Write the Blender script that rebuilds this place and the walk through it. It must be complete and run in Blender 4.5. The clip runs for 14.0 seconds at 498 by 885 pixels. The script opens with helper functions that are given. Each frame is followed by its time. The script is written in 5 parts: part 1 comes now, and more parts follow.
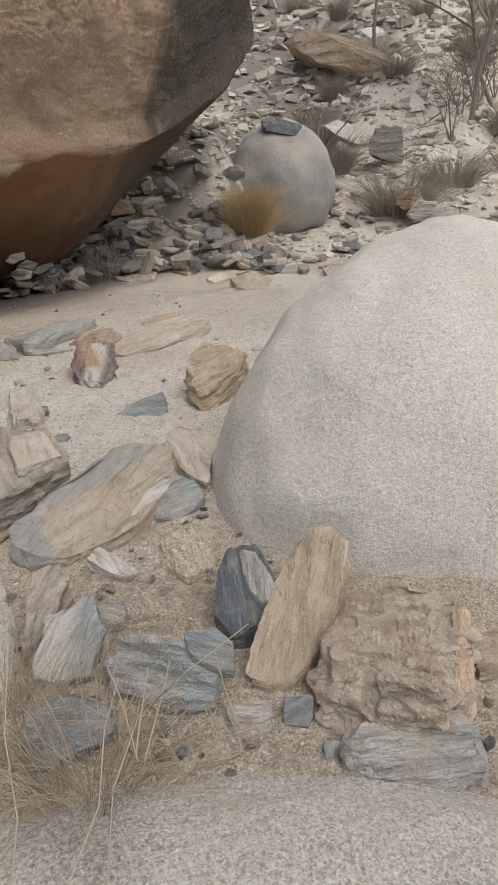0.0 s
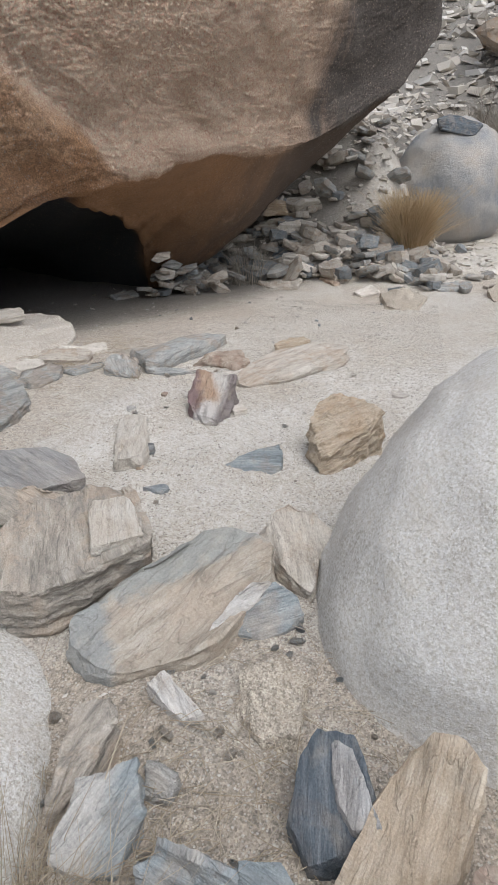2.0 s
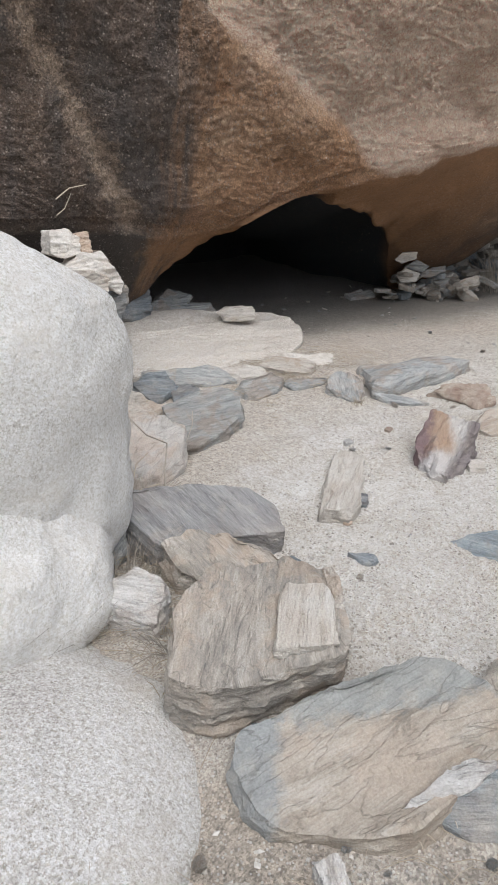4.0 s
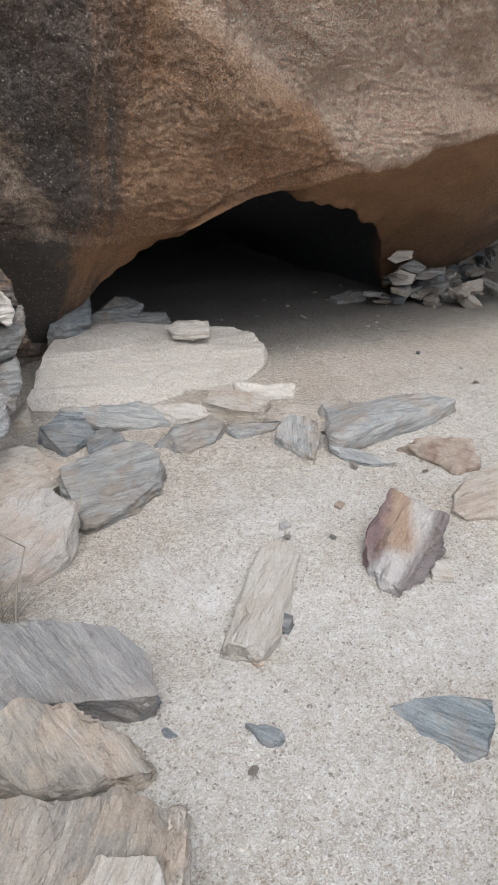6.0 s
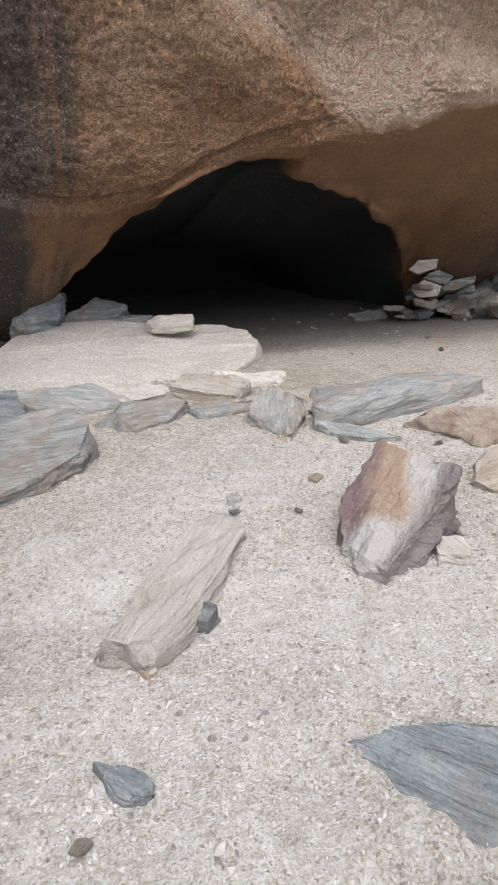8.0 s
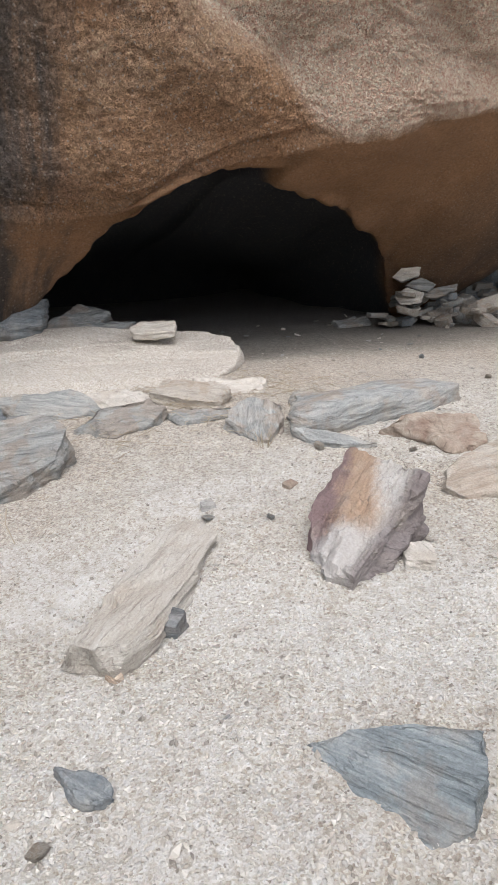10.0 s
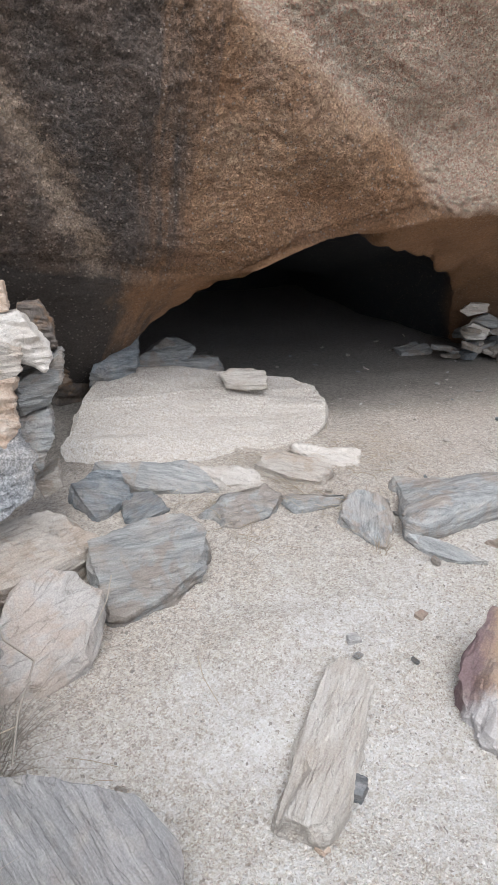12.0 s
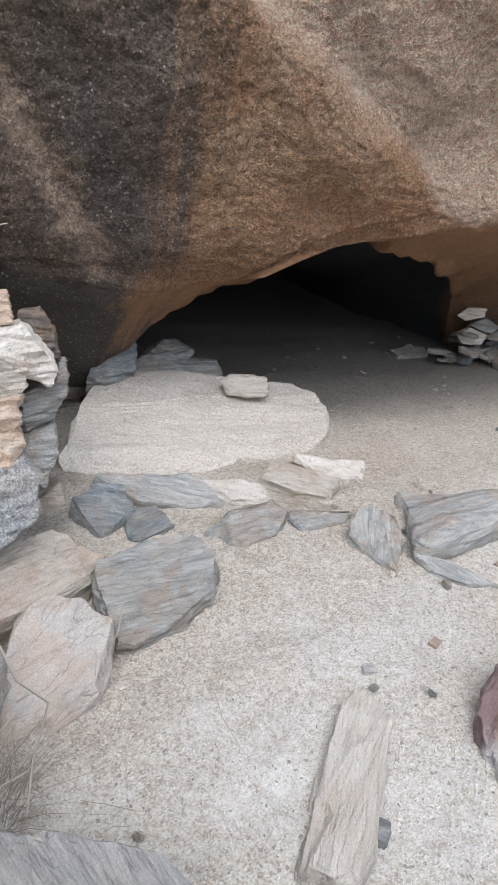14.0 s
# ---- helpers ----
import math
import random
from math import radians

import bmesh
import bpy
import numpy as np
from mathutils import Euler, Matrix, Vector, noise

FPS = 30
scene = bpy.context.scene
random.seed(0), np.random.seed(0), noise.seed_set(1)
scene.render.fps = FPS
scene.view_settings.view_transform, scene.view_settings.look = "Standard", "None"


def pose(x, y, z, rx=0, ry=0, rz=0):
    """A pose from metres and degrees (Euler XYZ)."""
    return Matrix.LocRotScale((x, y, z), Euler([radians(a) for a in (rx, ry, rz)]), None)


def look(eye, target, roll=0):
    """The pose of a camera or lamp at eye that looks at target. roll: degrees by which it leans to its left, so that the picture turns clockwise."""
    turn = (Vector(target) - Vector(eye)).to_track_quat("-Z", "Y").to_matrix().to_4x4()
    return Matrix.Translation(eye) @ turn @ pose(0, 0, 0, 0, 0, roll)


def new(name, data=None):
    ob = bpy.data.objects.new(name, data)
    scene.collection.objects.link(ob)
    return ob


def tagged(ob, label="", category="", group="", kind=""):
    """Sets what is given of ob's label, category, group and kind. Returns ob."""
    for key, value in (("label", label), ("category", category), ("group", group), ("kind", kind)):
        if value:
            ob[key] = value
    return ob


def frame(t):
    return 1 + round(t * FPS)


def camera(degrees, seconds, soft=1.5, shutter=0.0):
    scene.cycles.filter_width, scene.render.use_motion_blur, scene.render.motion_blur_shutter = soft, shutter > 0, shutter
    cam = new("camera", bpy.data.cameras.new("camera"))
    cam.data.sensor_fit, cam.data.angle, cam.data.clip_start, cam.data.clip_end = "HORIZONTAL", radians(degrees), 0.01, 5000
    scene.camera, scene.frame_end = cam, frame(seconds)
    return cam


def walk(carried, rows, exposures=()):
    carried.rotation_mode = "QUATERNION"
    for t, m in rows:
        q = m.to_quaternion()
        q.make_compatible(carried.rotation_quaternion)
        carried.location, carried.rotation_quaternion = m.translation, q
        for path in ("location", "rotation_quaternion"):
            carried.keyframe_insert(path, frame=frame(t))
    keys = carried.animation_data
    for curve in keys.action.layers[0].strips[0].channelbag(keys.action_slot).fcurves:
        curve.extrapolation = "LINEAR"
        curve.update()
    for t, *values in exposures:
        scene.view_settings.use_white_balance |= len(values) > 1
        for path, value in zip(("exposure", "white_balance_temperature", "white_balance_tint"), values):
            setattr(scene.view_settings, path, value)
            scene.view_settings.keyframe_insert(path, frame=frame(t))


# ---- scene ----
cam = camera(43.6, 14.0, soft=1.2)
PATH = [
    (0, (0.023, 0.217, 1.164), (-0.037, 2.094, 0.474), -3.0),
    (0.5, (-0.014, 0.558, 1.232), (-0.2, 2.426, 0.543), -1.7),
    (1, (0.05, 0.706, 1.279), (-0.23, 2.562, 0.589), -1.6),
    (1.5, (0.067, 0.751, 1.328), (-0.318, 2.587, 0.634), -1.3),
    (2, (0.019, 0.88, 1.351), (-0.455, 2.691, 0.647), -0.3),
    (2.5, (-0.003, 1.094, 1.368), (-0.618, 2.858, 0.655), -0.2),
    (3, (-0.028, 1.233, 1.454), (-0.92, 2.875, 0.74), -1.1),
    (3.2, (-0.065, 1.268, 1.461), (-1.062, 2.848, 0.747), -0.9),
    (5.3, (-0.464, 1.839, 1.533), (-1.546, 3.33, 0.755), 2.3),
    (5.5, (-0.451, 1.984, 1.53), (-1.534, 3.47, 0.742), 2.3),
    (6, (-0.409, 2.395, 1.659), (-1.489, 3.858, 0.827), 2.0),
    (6.5, (-0.567, 2.61, 1.711), (-1.669, 4.076, 0.913), 1.8),
    (7, (-0.7, 2.891, 1.34), (-1.839, 4.388, 0.662), 1.3),
    (7.5, (-0.621, 2.981, 0.998), (-1.836, 4.443, 0.375), 0.6),
    (8, (-0.422, 3.061, 0.918), (-1.68, 4.498, 0.324), 0.0),
    (8.2, (-0.337, 3.104, 0.927), (-1.598, 4.538, 0.334), -0.1),
    (10.3, (-0.386, 3.074, 0.927), (-1.615, 4.546, 0.358), 0.7),
    (10.5, (-0.554, 3.05, 0.901), (-1.785, 4.525, 0.343), 1.4),
    (11, (-0.757, 2.943, 1.111), (-1.989, 4.42, 0.561), 2.4),
    (11.5, (-0.813, 2.847, 1.503), (-2.043, 4.306, 0.905), 3.8),
    (12, (-0.834, 2.732, 1.63), (-2.035, 4.151, 0.894), 4.4),
    (12.5, (-1.008, 2.721, 1.671), (-2.221, 4.107, 0.891), 3.9),
    (13, (-1.084, 2.709, 1.711), (-2.301, 4.091, 0.929), 4.4),
    (13.5, (-1.094, 2.704, 1.717), (-2.307, 4.092, 0.942), 4.7),
    (14, (-1.015, 2.727, 1.722), (-2.158, 4.177, 0.954), 6.0),
]
walk(cam, [(t, look(eye, target, roll)) for t, eye, target, roll in PATH], exposures=[(0, -0.3, 6900, 10), (0.5, -0.1, 6400, 10), (1.5, -0.06, 6250, 9), (3, 0.08, 6200, 9), (5.5, 0.07, 6150, 9), (8, 0.25, 6250, 10), (10.5, 0.27, 6300, 10), (12, 0.27, 6050, 10), (14, 0.29, 6000, 10)])

# ---- light: a bright overcast sky with a wide, weak sun ----
world = bpy.data.worlds.new("overcast_sky")
scene.world = world
world.use_nodes = True
wn = world.node_tree.nodes
sky = wn.new("ShaderNodeTexSky")
sky.sky_type, sky.sun_disc = "NISHITA", False
sky.sun_elevation, sky.sun_rotation = radians(62), radians(135)
sky.dust_density, sky.air_density = 4.0, 1.0
grey = wn.new("ShaderNodeHueSaturation")
grey.inputs["Saturation"].default_value = 0.45
world.node_tree.links.new(sky.outputs[0], grey.inputs["Color"])
world.node_tree.links.new(grey.outputs[0], wn["Background"].inputs[0])
wn["Background"].inputs[1].default_value = 0.17
sun_data = bpy.data.lights.new("sun", "SUN")
sun_data.energy, sun_data.angle, sun_data.color = 0.9, radians(60), (1.0, 0.97, 0.93)
sun = new("sun", sun_data)
sun.matrix_world = look((0, 0, 0), (-0.33, 0.33, -0.88))

# ---- materials ----


def nodes_of(name):
    m = bpy.data.materials.new(name)
    m.use_nodes = True
    return m, m.node_tree.nodes, m.node_tree.links


def noise_node(n, l, vec, scale, detail=6.0, rough=0.6, distort=0.0):
    t = n.new("ShaderNodeTexNoise")
    t.inputs["Scale"].default_value, t.inputs["Detail"].default_value = scale, detail
    t.inputs["Roughness"].default_value, t.inputs["Distortion"].default_value = rough, distort
    l.new(vec, t.inputs["Vector"])
    return t.outputs["Fac"]


def ramp(n, l, fac, stops):
    r = n.new("ShaderNodeValToRGB")
    els = r.color_ramp.elements
    while len(els) < len(stops):
        els.new(0.5)
    for e, (at, c) in zip(els, stops):
        e.position, e.color = at, (*((c,) * 3 if isinstance(c, (int, float)) else c), 1)
    l.new(fac, r.inputs["Fac"])
    return r.outputs["Color"]


def mix(n, l, fac, a, b, how="MIX"):
    m = n.new("ShaderNodeMix")
    m.data_type, m.blend_type = "RGBA", how
    for sock, v in ((m.inputs["Factor"], fac), (m.inputs["A"], a), (m.inputs["B"], b)):
        if isinstance(v, (int, float)):
            sock.default_value = v
        elif isinstance(v, tuple):
            sock.default_value = (*v, 1)
        else:
            l.new(v, sock)
    return m.outputs["Result"]


def calc(n, l, how, a, b=0.0):
    m = n.new("ShaderNodeMath")
    m.operation, m.use_clamp = how, False
    for sock, v in zip(m.inputs, (a, b)):
        if isinstance(v, (int, float)):
            sock.default_value = v
        else:
            l.new(v, sock)
    return m.outputs[0]


def bump(n, l, height, strength, distance, below=None):
    b = n.new("ShaderNodeBump")
    b.inputs["Strength"].default_value, b.inputs["Distance"].default_value = strength, distance
    l.new(height, b.inputs["Height"])
    if below:
        l.new(below, b.inputs["Normal"])
    return b.outputs["Normal"]


def scaled(n, l, vec, s):
    m = n.new("ShaderNodeMapping")
    m.inputs["Scale"].default_value = s
    l.new(vec, m.inputs["Vector"])
    return m.outputs[0]


def shifted(n, l, bed=""):
    """Object coordinates (or those of the stone's bedding), moved on by the object's own random number, so that no two stones are alike."""
    tc, info = n.new("ShaderNodeAttribute" if bed else "ShaderNodeTexCoord"), n.new("ShaderNodeObjectInfo")
    if bed:
        tc.attribute_name = bed
    add = n.new("ShaderNodeVectorMath")
    add.operation = "ADD"
    l.new(tc.outputs["Vector" if bed else "Object"], add.inputs[0])
    l.new(calc(n, l, "MULTIPLY", info.outputs["Random"], 37.0), add.inputs[1])
    return add.outputs[0], info.outputs["Random"]


def stone_material(name, dark, mid, pale, stain=(0.30, 0.17, 0.08), stained=0.5, stretch=(1.8, 11.0, 30.0), grit=0.35, zones=()):
    m, n, l = nodes_of(name)
    vec, rand = shifted(n, l, "bed")
    broad = noise_node(n, l, scaled(n, l, vec, stretch), 2.6, 9, 0.66, 0.35)
    hair = noise_node(n, l, scaled(n, l, vec, tuple(v * k for v, k in zip(stretch, (3.5, 5.0, 3.0)))), 2.2, 6, 0.7, 0.6)
    bands = calc(n, l, "ADD", calc(n, l, "MULTIPLY", broad, 0.62), calc(n, l, "MULTIPLY", hair, 0.38))
    col = ramp(n, l, bands, [(0.32, dark), (0.5, mid), (0.68, pale)])
    patch = ramp(n, l, noise_node(n, l, vec, 5.5, 8, 0.62, 0.4), [(0.50, 0.0), (0.57, stained)])
    col = mix(n, l, patch, col, stain)
    warm = ramp(n, l, noise_node(n, l, scaled(n, l, vec, (1.0, 1.8, 2.5)), 3.6, 7, 0.65, 0.3), [(0.47, 0.0), (0.62, min(0.45, stained))])
    col = mix(n, l, warm, col, mix(n, l, 0.5, stain, pale))
    # mineral bands across the stone, or a side's painted shade: each starts at a line in the stone's own plan
    own = n.new("ShaderNodeTexCoord")
    for ax, ay, start, soft, tint, tint2 in zones:
        dot = n.new("ShaderNodeVectorMath")
        dot.operation = "DOT_PRODUCT"
        dot.inputs[1].default_value = (ax, ay, 0)
        l.new(own.outputs["Object"], dot.inputs[0])
        ragged = calc(n, l, "MULTIPLY", calc(n, l, "SUBTRACT", noise_node(n, l, own.outputs["Object"], 9, 8, 0.75), 0.5), soft)
        at = calc(n, l, "ADD", calc(n, l, "SUBTRACT", dot.outputs["Value"], start), calc(n, l, "ADD", ragged, 0.5))
        col = mix(n, l, ramp(n, l, at, [(0.475, 0.0), (0.525, 0.85)]), col, mix(n, l, bands, tint, tint2))
    # thin cracks along the layers
    seam = noise_node(n, l, scaled(n, l, vec, tuple(0.6 * v for v in stretch)), 3.4, 4, 0.5, 0.8)
    seam = ramp(n, l, calc(n, l, "ABSOLUTE", calc(n, l, "SUBTRACT", seam, 0.5)), [(0.003, 1.0), (0.012, 0.0)])
    col = mix(n, l, calc(n, l, "MULTIPLY", seam, 0.28), col, tuple(0.45 * v for v in dark))
    dust = ramp(n, l, noise_node(n, l, vec, 11.0, 4), [(0.5, 0.0), (0.75, 0.45)])
    col = mix(n, l, dust, col, (0.52, 0.47, 0.40))
    fine = noise_node(n, l, vec, 160.0, 3, 0.7)
    col = mix(n, l, grit, col, ramp(n, l, fine, [(0.3, 0.25), (0.7, 0.78)]), "OVERLAY")
    tone = n.new("ShaderNodeHueSaturation")
    l.new(calc(n, l, "ADD", calc(n, l, "MULTIPLY", rand, 0.3), 0.85), tone.inputs["Value"])
    l.new(col, tone.inputs["Color"])
    p = n["Principled BSDF"]
    l.new(tone.outputs[0], p.inputs["Base Color"])
    p.inputs["Roughness"].default_value, p.inputs["Specular IOR Level"].default_value = 0.9, 0.25
    low = bump(n, l, calc(n, l, "SUBTRACT", bands, calc(n, l, "MULTIPLY", seam, 0.10)), 1.0, 0.019)
    l.new(bump(n, l, fine, 0.5, 0.0045, low), p.inputs["Normal"])
    return m


SCHIST = stone_material("grey_schist", (0.17, 0.176, 0.173), (0.35, 0.356, 0.345), (0.54, 0.54, 0.52), stained=0.3)
SLATE = stone_material("grey_slate", (0.12, 0.135, 0.15), (0.24, 0.265, 0.28), (0.42, 0.435, 0.44), stained=0.15)
DARKSLATE = stone_material("dark_slate", (0.08, 0.10, 0.12), (0.14, 0.165, 0.19), (0.29, 0.31, 0.33), stained=0.1)
SIDEBAND = stone_material("pale_banded_side", (0.30, 0.30, 0.305), (0.47, 0.465, 0.46), (0.64, 0.625, 0.61), stained=0.1)
PALEFACE = stone_material("grey_stone_with_pale_face", (0.15, 0.17, 0.18), (0.27, 0.30, 0.31), (0.42, 0.44, 0.44), stained=0.1, zones=[(-0.56, 0.83, -0.01, 0.08, (0.38, 0.365, 0.34), (0.60, 0.58, 0.55))])
LUMPY = stone_material("weathered_brown_rock", (0.27, 0.225, 0.18), (0.44, 0.385, 0.32), (0.55, 0.50, 0.43), stain=(0.27, 0.165, 0.125), stained=0.6, stretch=(4, 5, 6))
OCHRETAN = stone_material("yellow_brown_slab", (0.33, 0.26, 0.19), (0.52, 0.44, 0.345), (0.65, 0.585, 0.49), stain=(0.43, 0.32, 0.215), stained=0.35)
SLATEPURPLE = stone_material("purple_slate", (0.16, 0.158, 0.158), (0.31, 0.305, 0.30), (0.46, 0.45, 0.44), stain=(0.32, 0.27, 0.24), stained=0.3)
SLATEBLUE = stone_material("blue_slate", (0.16, 0.185, 0.20), (0.275, 0.31, 0.325), (0.45, 0.475, 0.48), stained=0.2)
TAN = stone_material("tan_stone", (0.28, 0.24, 0.20), (0.48, 0.44, 0.385), (0.63, 0.595, 0.54), stained=0.3)
PALE = stone_material("pale_stone", (0.46, 0.42, 0.37), (0.60, 0.56, 0.505), (0.69, 0.65, 0.595), stained=0.12, stretch=(3, 4, 5))
PALEBAND = stone_material("pale_banded_stone", (0.40, 0.35, 0.29), (0.58, 0.54, 0.48), (0.68, 0.65, 0.60), stained=0.12)
PEACH = stone_material("peach_stone", (0.34, 0.24, 0.17), (0.52, 0.41, 0.32), (0.63, 0.56, 0.48), stain=(0.44, 0.27, 0.16), stained=0.4, stretch=(3, 5, 6))
PALEPINK = stone_material("pale_pink_stone", (0.31, 0.285, 0.255), (0.45, 0.425, 0.39), (0.56, 0.535, 0.50), stain=(0.46, 0.34, 0.25), stained=0.4, stretch=(2, 4, 6))
OCHRE = stone_material("ochre_stone", (0.27, 0.195, 0.125), (0.52, 0.435, 0.335), (0.64, 0.56, 0.46), stain=(0.37, 0.235, 0.125), stained=0.35)
STRATA = stone_material("banded_stone", (0.16, 0.157, 0.15), (0.345, 0.312, 0.27), (0.55, 0.515, 0.465), stain=(0.47, 0.35, 0.25), stained=0.35, stretch=(1.6, 7.0, 30.0))
RIMMED = stone_material("rimmed_slab", (0.27, 0.225, 0.18), (0.46, 0.405, 0.335), (0.61, 0.57, 0.51), stain=(0.49, 0.385, 0.295), stained=0.35, stretch=(1.4, 5.0, 16.0),
                        zones=[(0.15, 1.0, 0.07, 0.3, (0.20, 0.215, 0.205), (0.50, 0.51, 0.49)), (-1.0, 0.3, 0.24, 0.25, (0.20, 0.215, 0.22), (0.48, 0.50, 0.49))])
QUARTZ = stone_material("white_quartz", (0.35, 0.34, 0.33), (0.60, 0.58, 0.55), (0.74, 0.72, 0.69), stained=0.2)
# its last zone is no mineral: it paints the right side's shade
RUST = stone_material("rusty_quartz", (0.42, 0.37, 0.33), (0.62, 0.59, 0.55), (0.74, 0.72, 0.69), stained=0.15, stretch=(2.0, 7.0, 12.0),
                      zones=[(0.48, -0.88, -0.05, 0.16, (0.3, 0.17, 0.1), (0.56, 0.4, 0.27)), (0.32, -0.95, 0.071, 0.16, (0.1, 0.06, 0.075), (0.34, 0.25, 0.26)), (0.83, 0.55, 0.066, 0.12, (0.52, 0.5, 0.48), (0.74, 0.72, 0.7)), (0.09, 1, 0.086, 0.02, (0.11, 0.085, 0.085), (0.27, 0.225, 0.22))])
DARKROCK = stone_material("dark_rock", (0.06, 0.052, 0.046), (0.11, 0.095, 0.083), (0.19, 0.165, 0.145), stretch=(3, 3, 3))
HILLROCK = stone_material("hill_rock", (0.24, 0.19, 0.15), (0.38, 0.32, 0.26), (0.48, 0.42, 0.36), stretch=(0.5, 0.5, 0.8))
BROWN = stone_material("brown_rock", (0.17, 0.125, 0.10), (0.35, 0.285, 0.23), (0.50, 0.44, 0.37), stain=(0.20, 0.11, 0.08), stained=0.45, stretch=(4, 5, 6))


def granite_material(name, deep, mid, high, warm):
    m, n, l = nodes_of(name)
    vec, _ = shifted(n, l)
    big = noise_node(n, l, vec, 1.6, 5)
    col = ramp(n, l, big, [(0.3, deep), (0.5, mid), (0.72, high)])
    speck = n.new("ShaderNodeTexVoronoi")
    speck.inputs["Scale"].default_value = 180
    l.new(vec, speck.inputs["Vector"])
    fleck = ramp(n, l, speck.outputs["Color"], [(0.12, 0.2), (0.5, 0.5), (0.88, 0.78)])
    col = mix(n, l, 0.6, col, fleck, "OVERLAY")
    pits = noise_node(n, l, vec, 70, 5, 0.8)
    col = mix(n, l, 0.55, col, ramp(n, l, pits, [(0.34, 0.2), (0.48, 0.52), (0.64, 0.85)]), "OVERLAY")
    tan = ramp(n, l, noise_node(n, l, vec, 3.2, 6, 0.7), [(0.52, 0.0), (0.7, 0.5)])
    col = mix(n, l, tan, col, warm)
    p = n["Principled BSDF"]
    l.new(col, p.inputs["Base Color"])
    p.inputs["Roughness"].default_value, p.inputs["Specular IOR Level"].default_value = 0.92, 0.25
    grain = noise_node(n, l, vec, 85, 4, 0.75)
    lumps = bump(n, l, noise_node(n, l, vec, 26, 6, 0.66), 0.8, 0.024)
    l.new(bump(n, l, speck.outputs["Distance"], 0.4, 0.003, bump(n, l, grain, 0.75, 0.009, lumps)), p.inputs["Normal"])
    return m


GRANITE = granite_material("pale_granite", (0.61, 0.585, 0.545), (0.72, 0.695, 0.65), (0.78, 0.75, 0.70), (0.60, 0.545, 0.465))
GRANITE_DUSTY = granite_material("dusty_granite", (0.43, 0.405, 0.37), (0.54, 0.515, 0.475), (0.62, 0.59, 0.545), (0.43, 0.375, 0.31))
GRANITE_MID = granite_material("weathered_granite", (0.48, 0.455, 0.42), (0.60, 0.575, 0.535), (0.68, 0.65, 0.605), (0.48, 0.425, 0.355))
GRANITE_GREY = granite_material("grey_granite", (0.25, 0.27, 0.29), (0.38, 0.37, 0.355), (0.50, 0.46, 0.41), (0.34, 0.28, 0.21))
TANGRANITE = granite_material("tan_granite", (0.36, 0.31, 0.25), (0.46, 0.405, 0.335), (0.53, 0.475, 0.40), (0.40, 0.33, 0.25))
SANDSTONE = granite_material("dusty_sandstone", (0.51, 0.462, 0.40), (0.61, 0.56, 0.495), (0.67, 0.62, 0.555), (0.55, 0.49, 0.41))


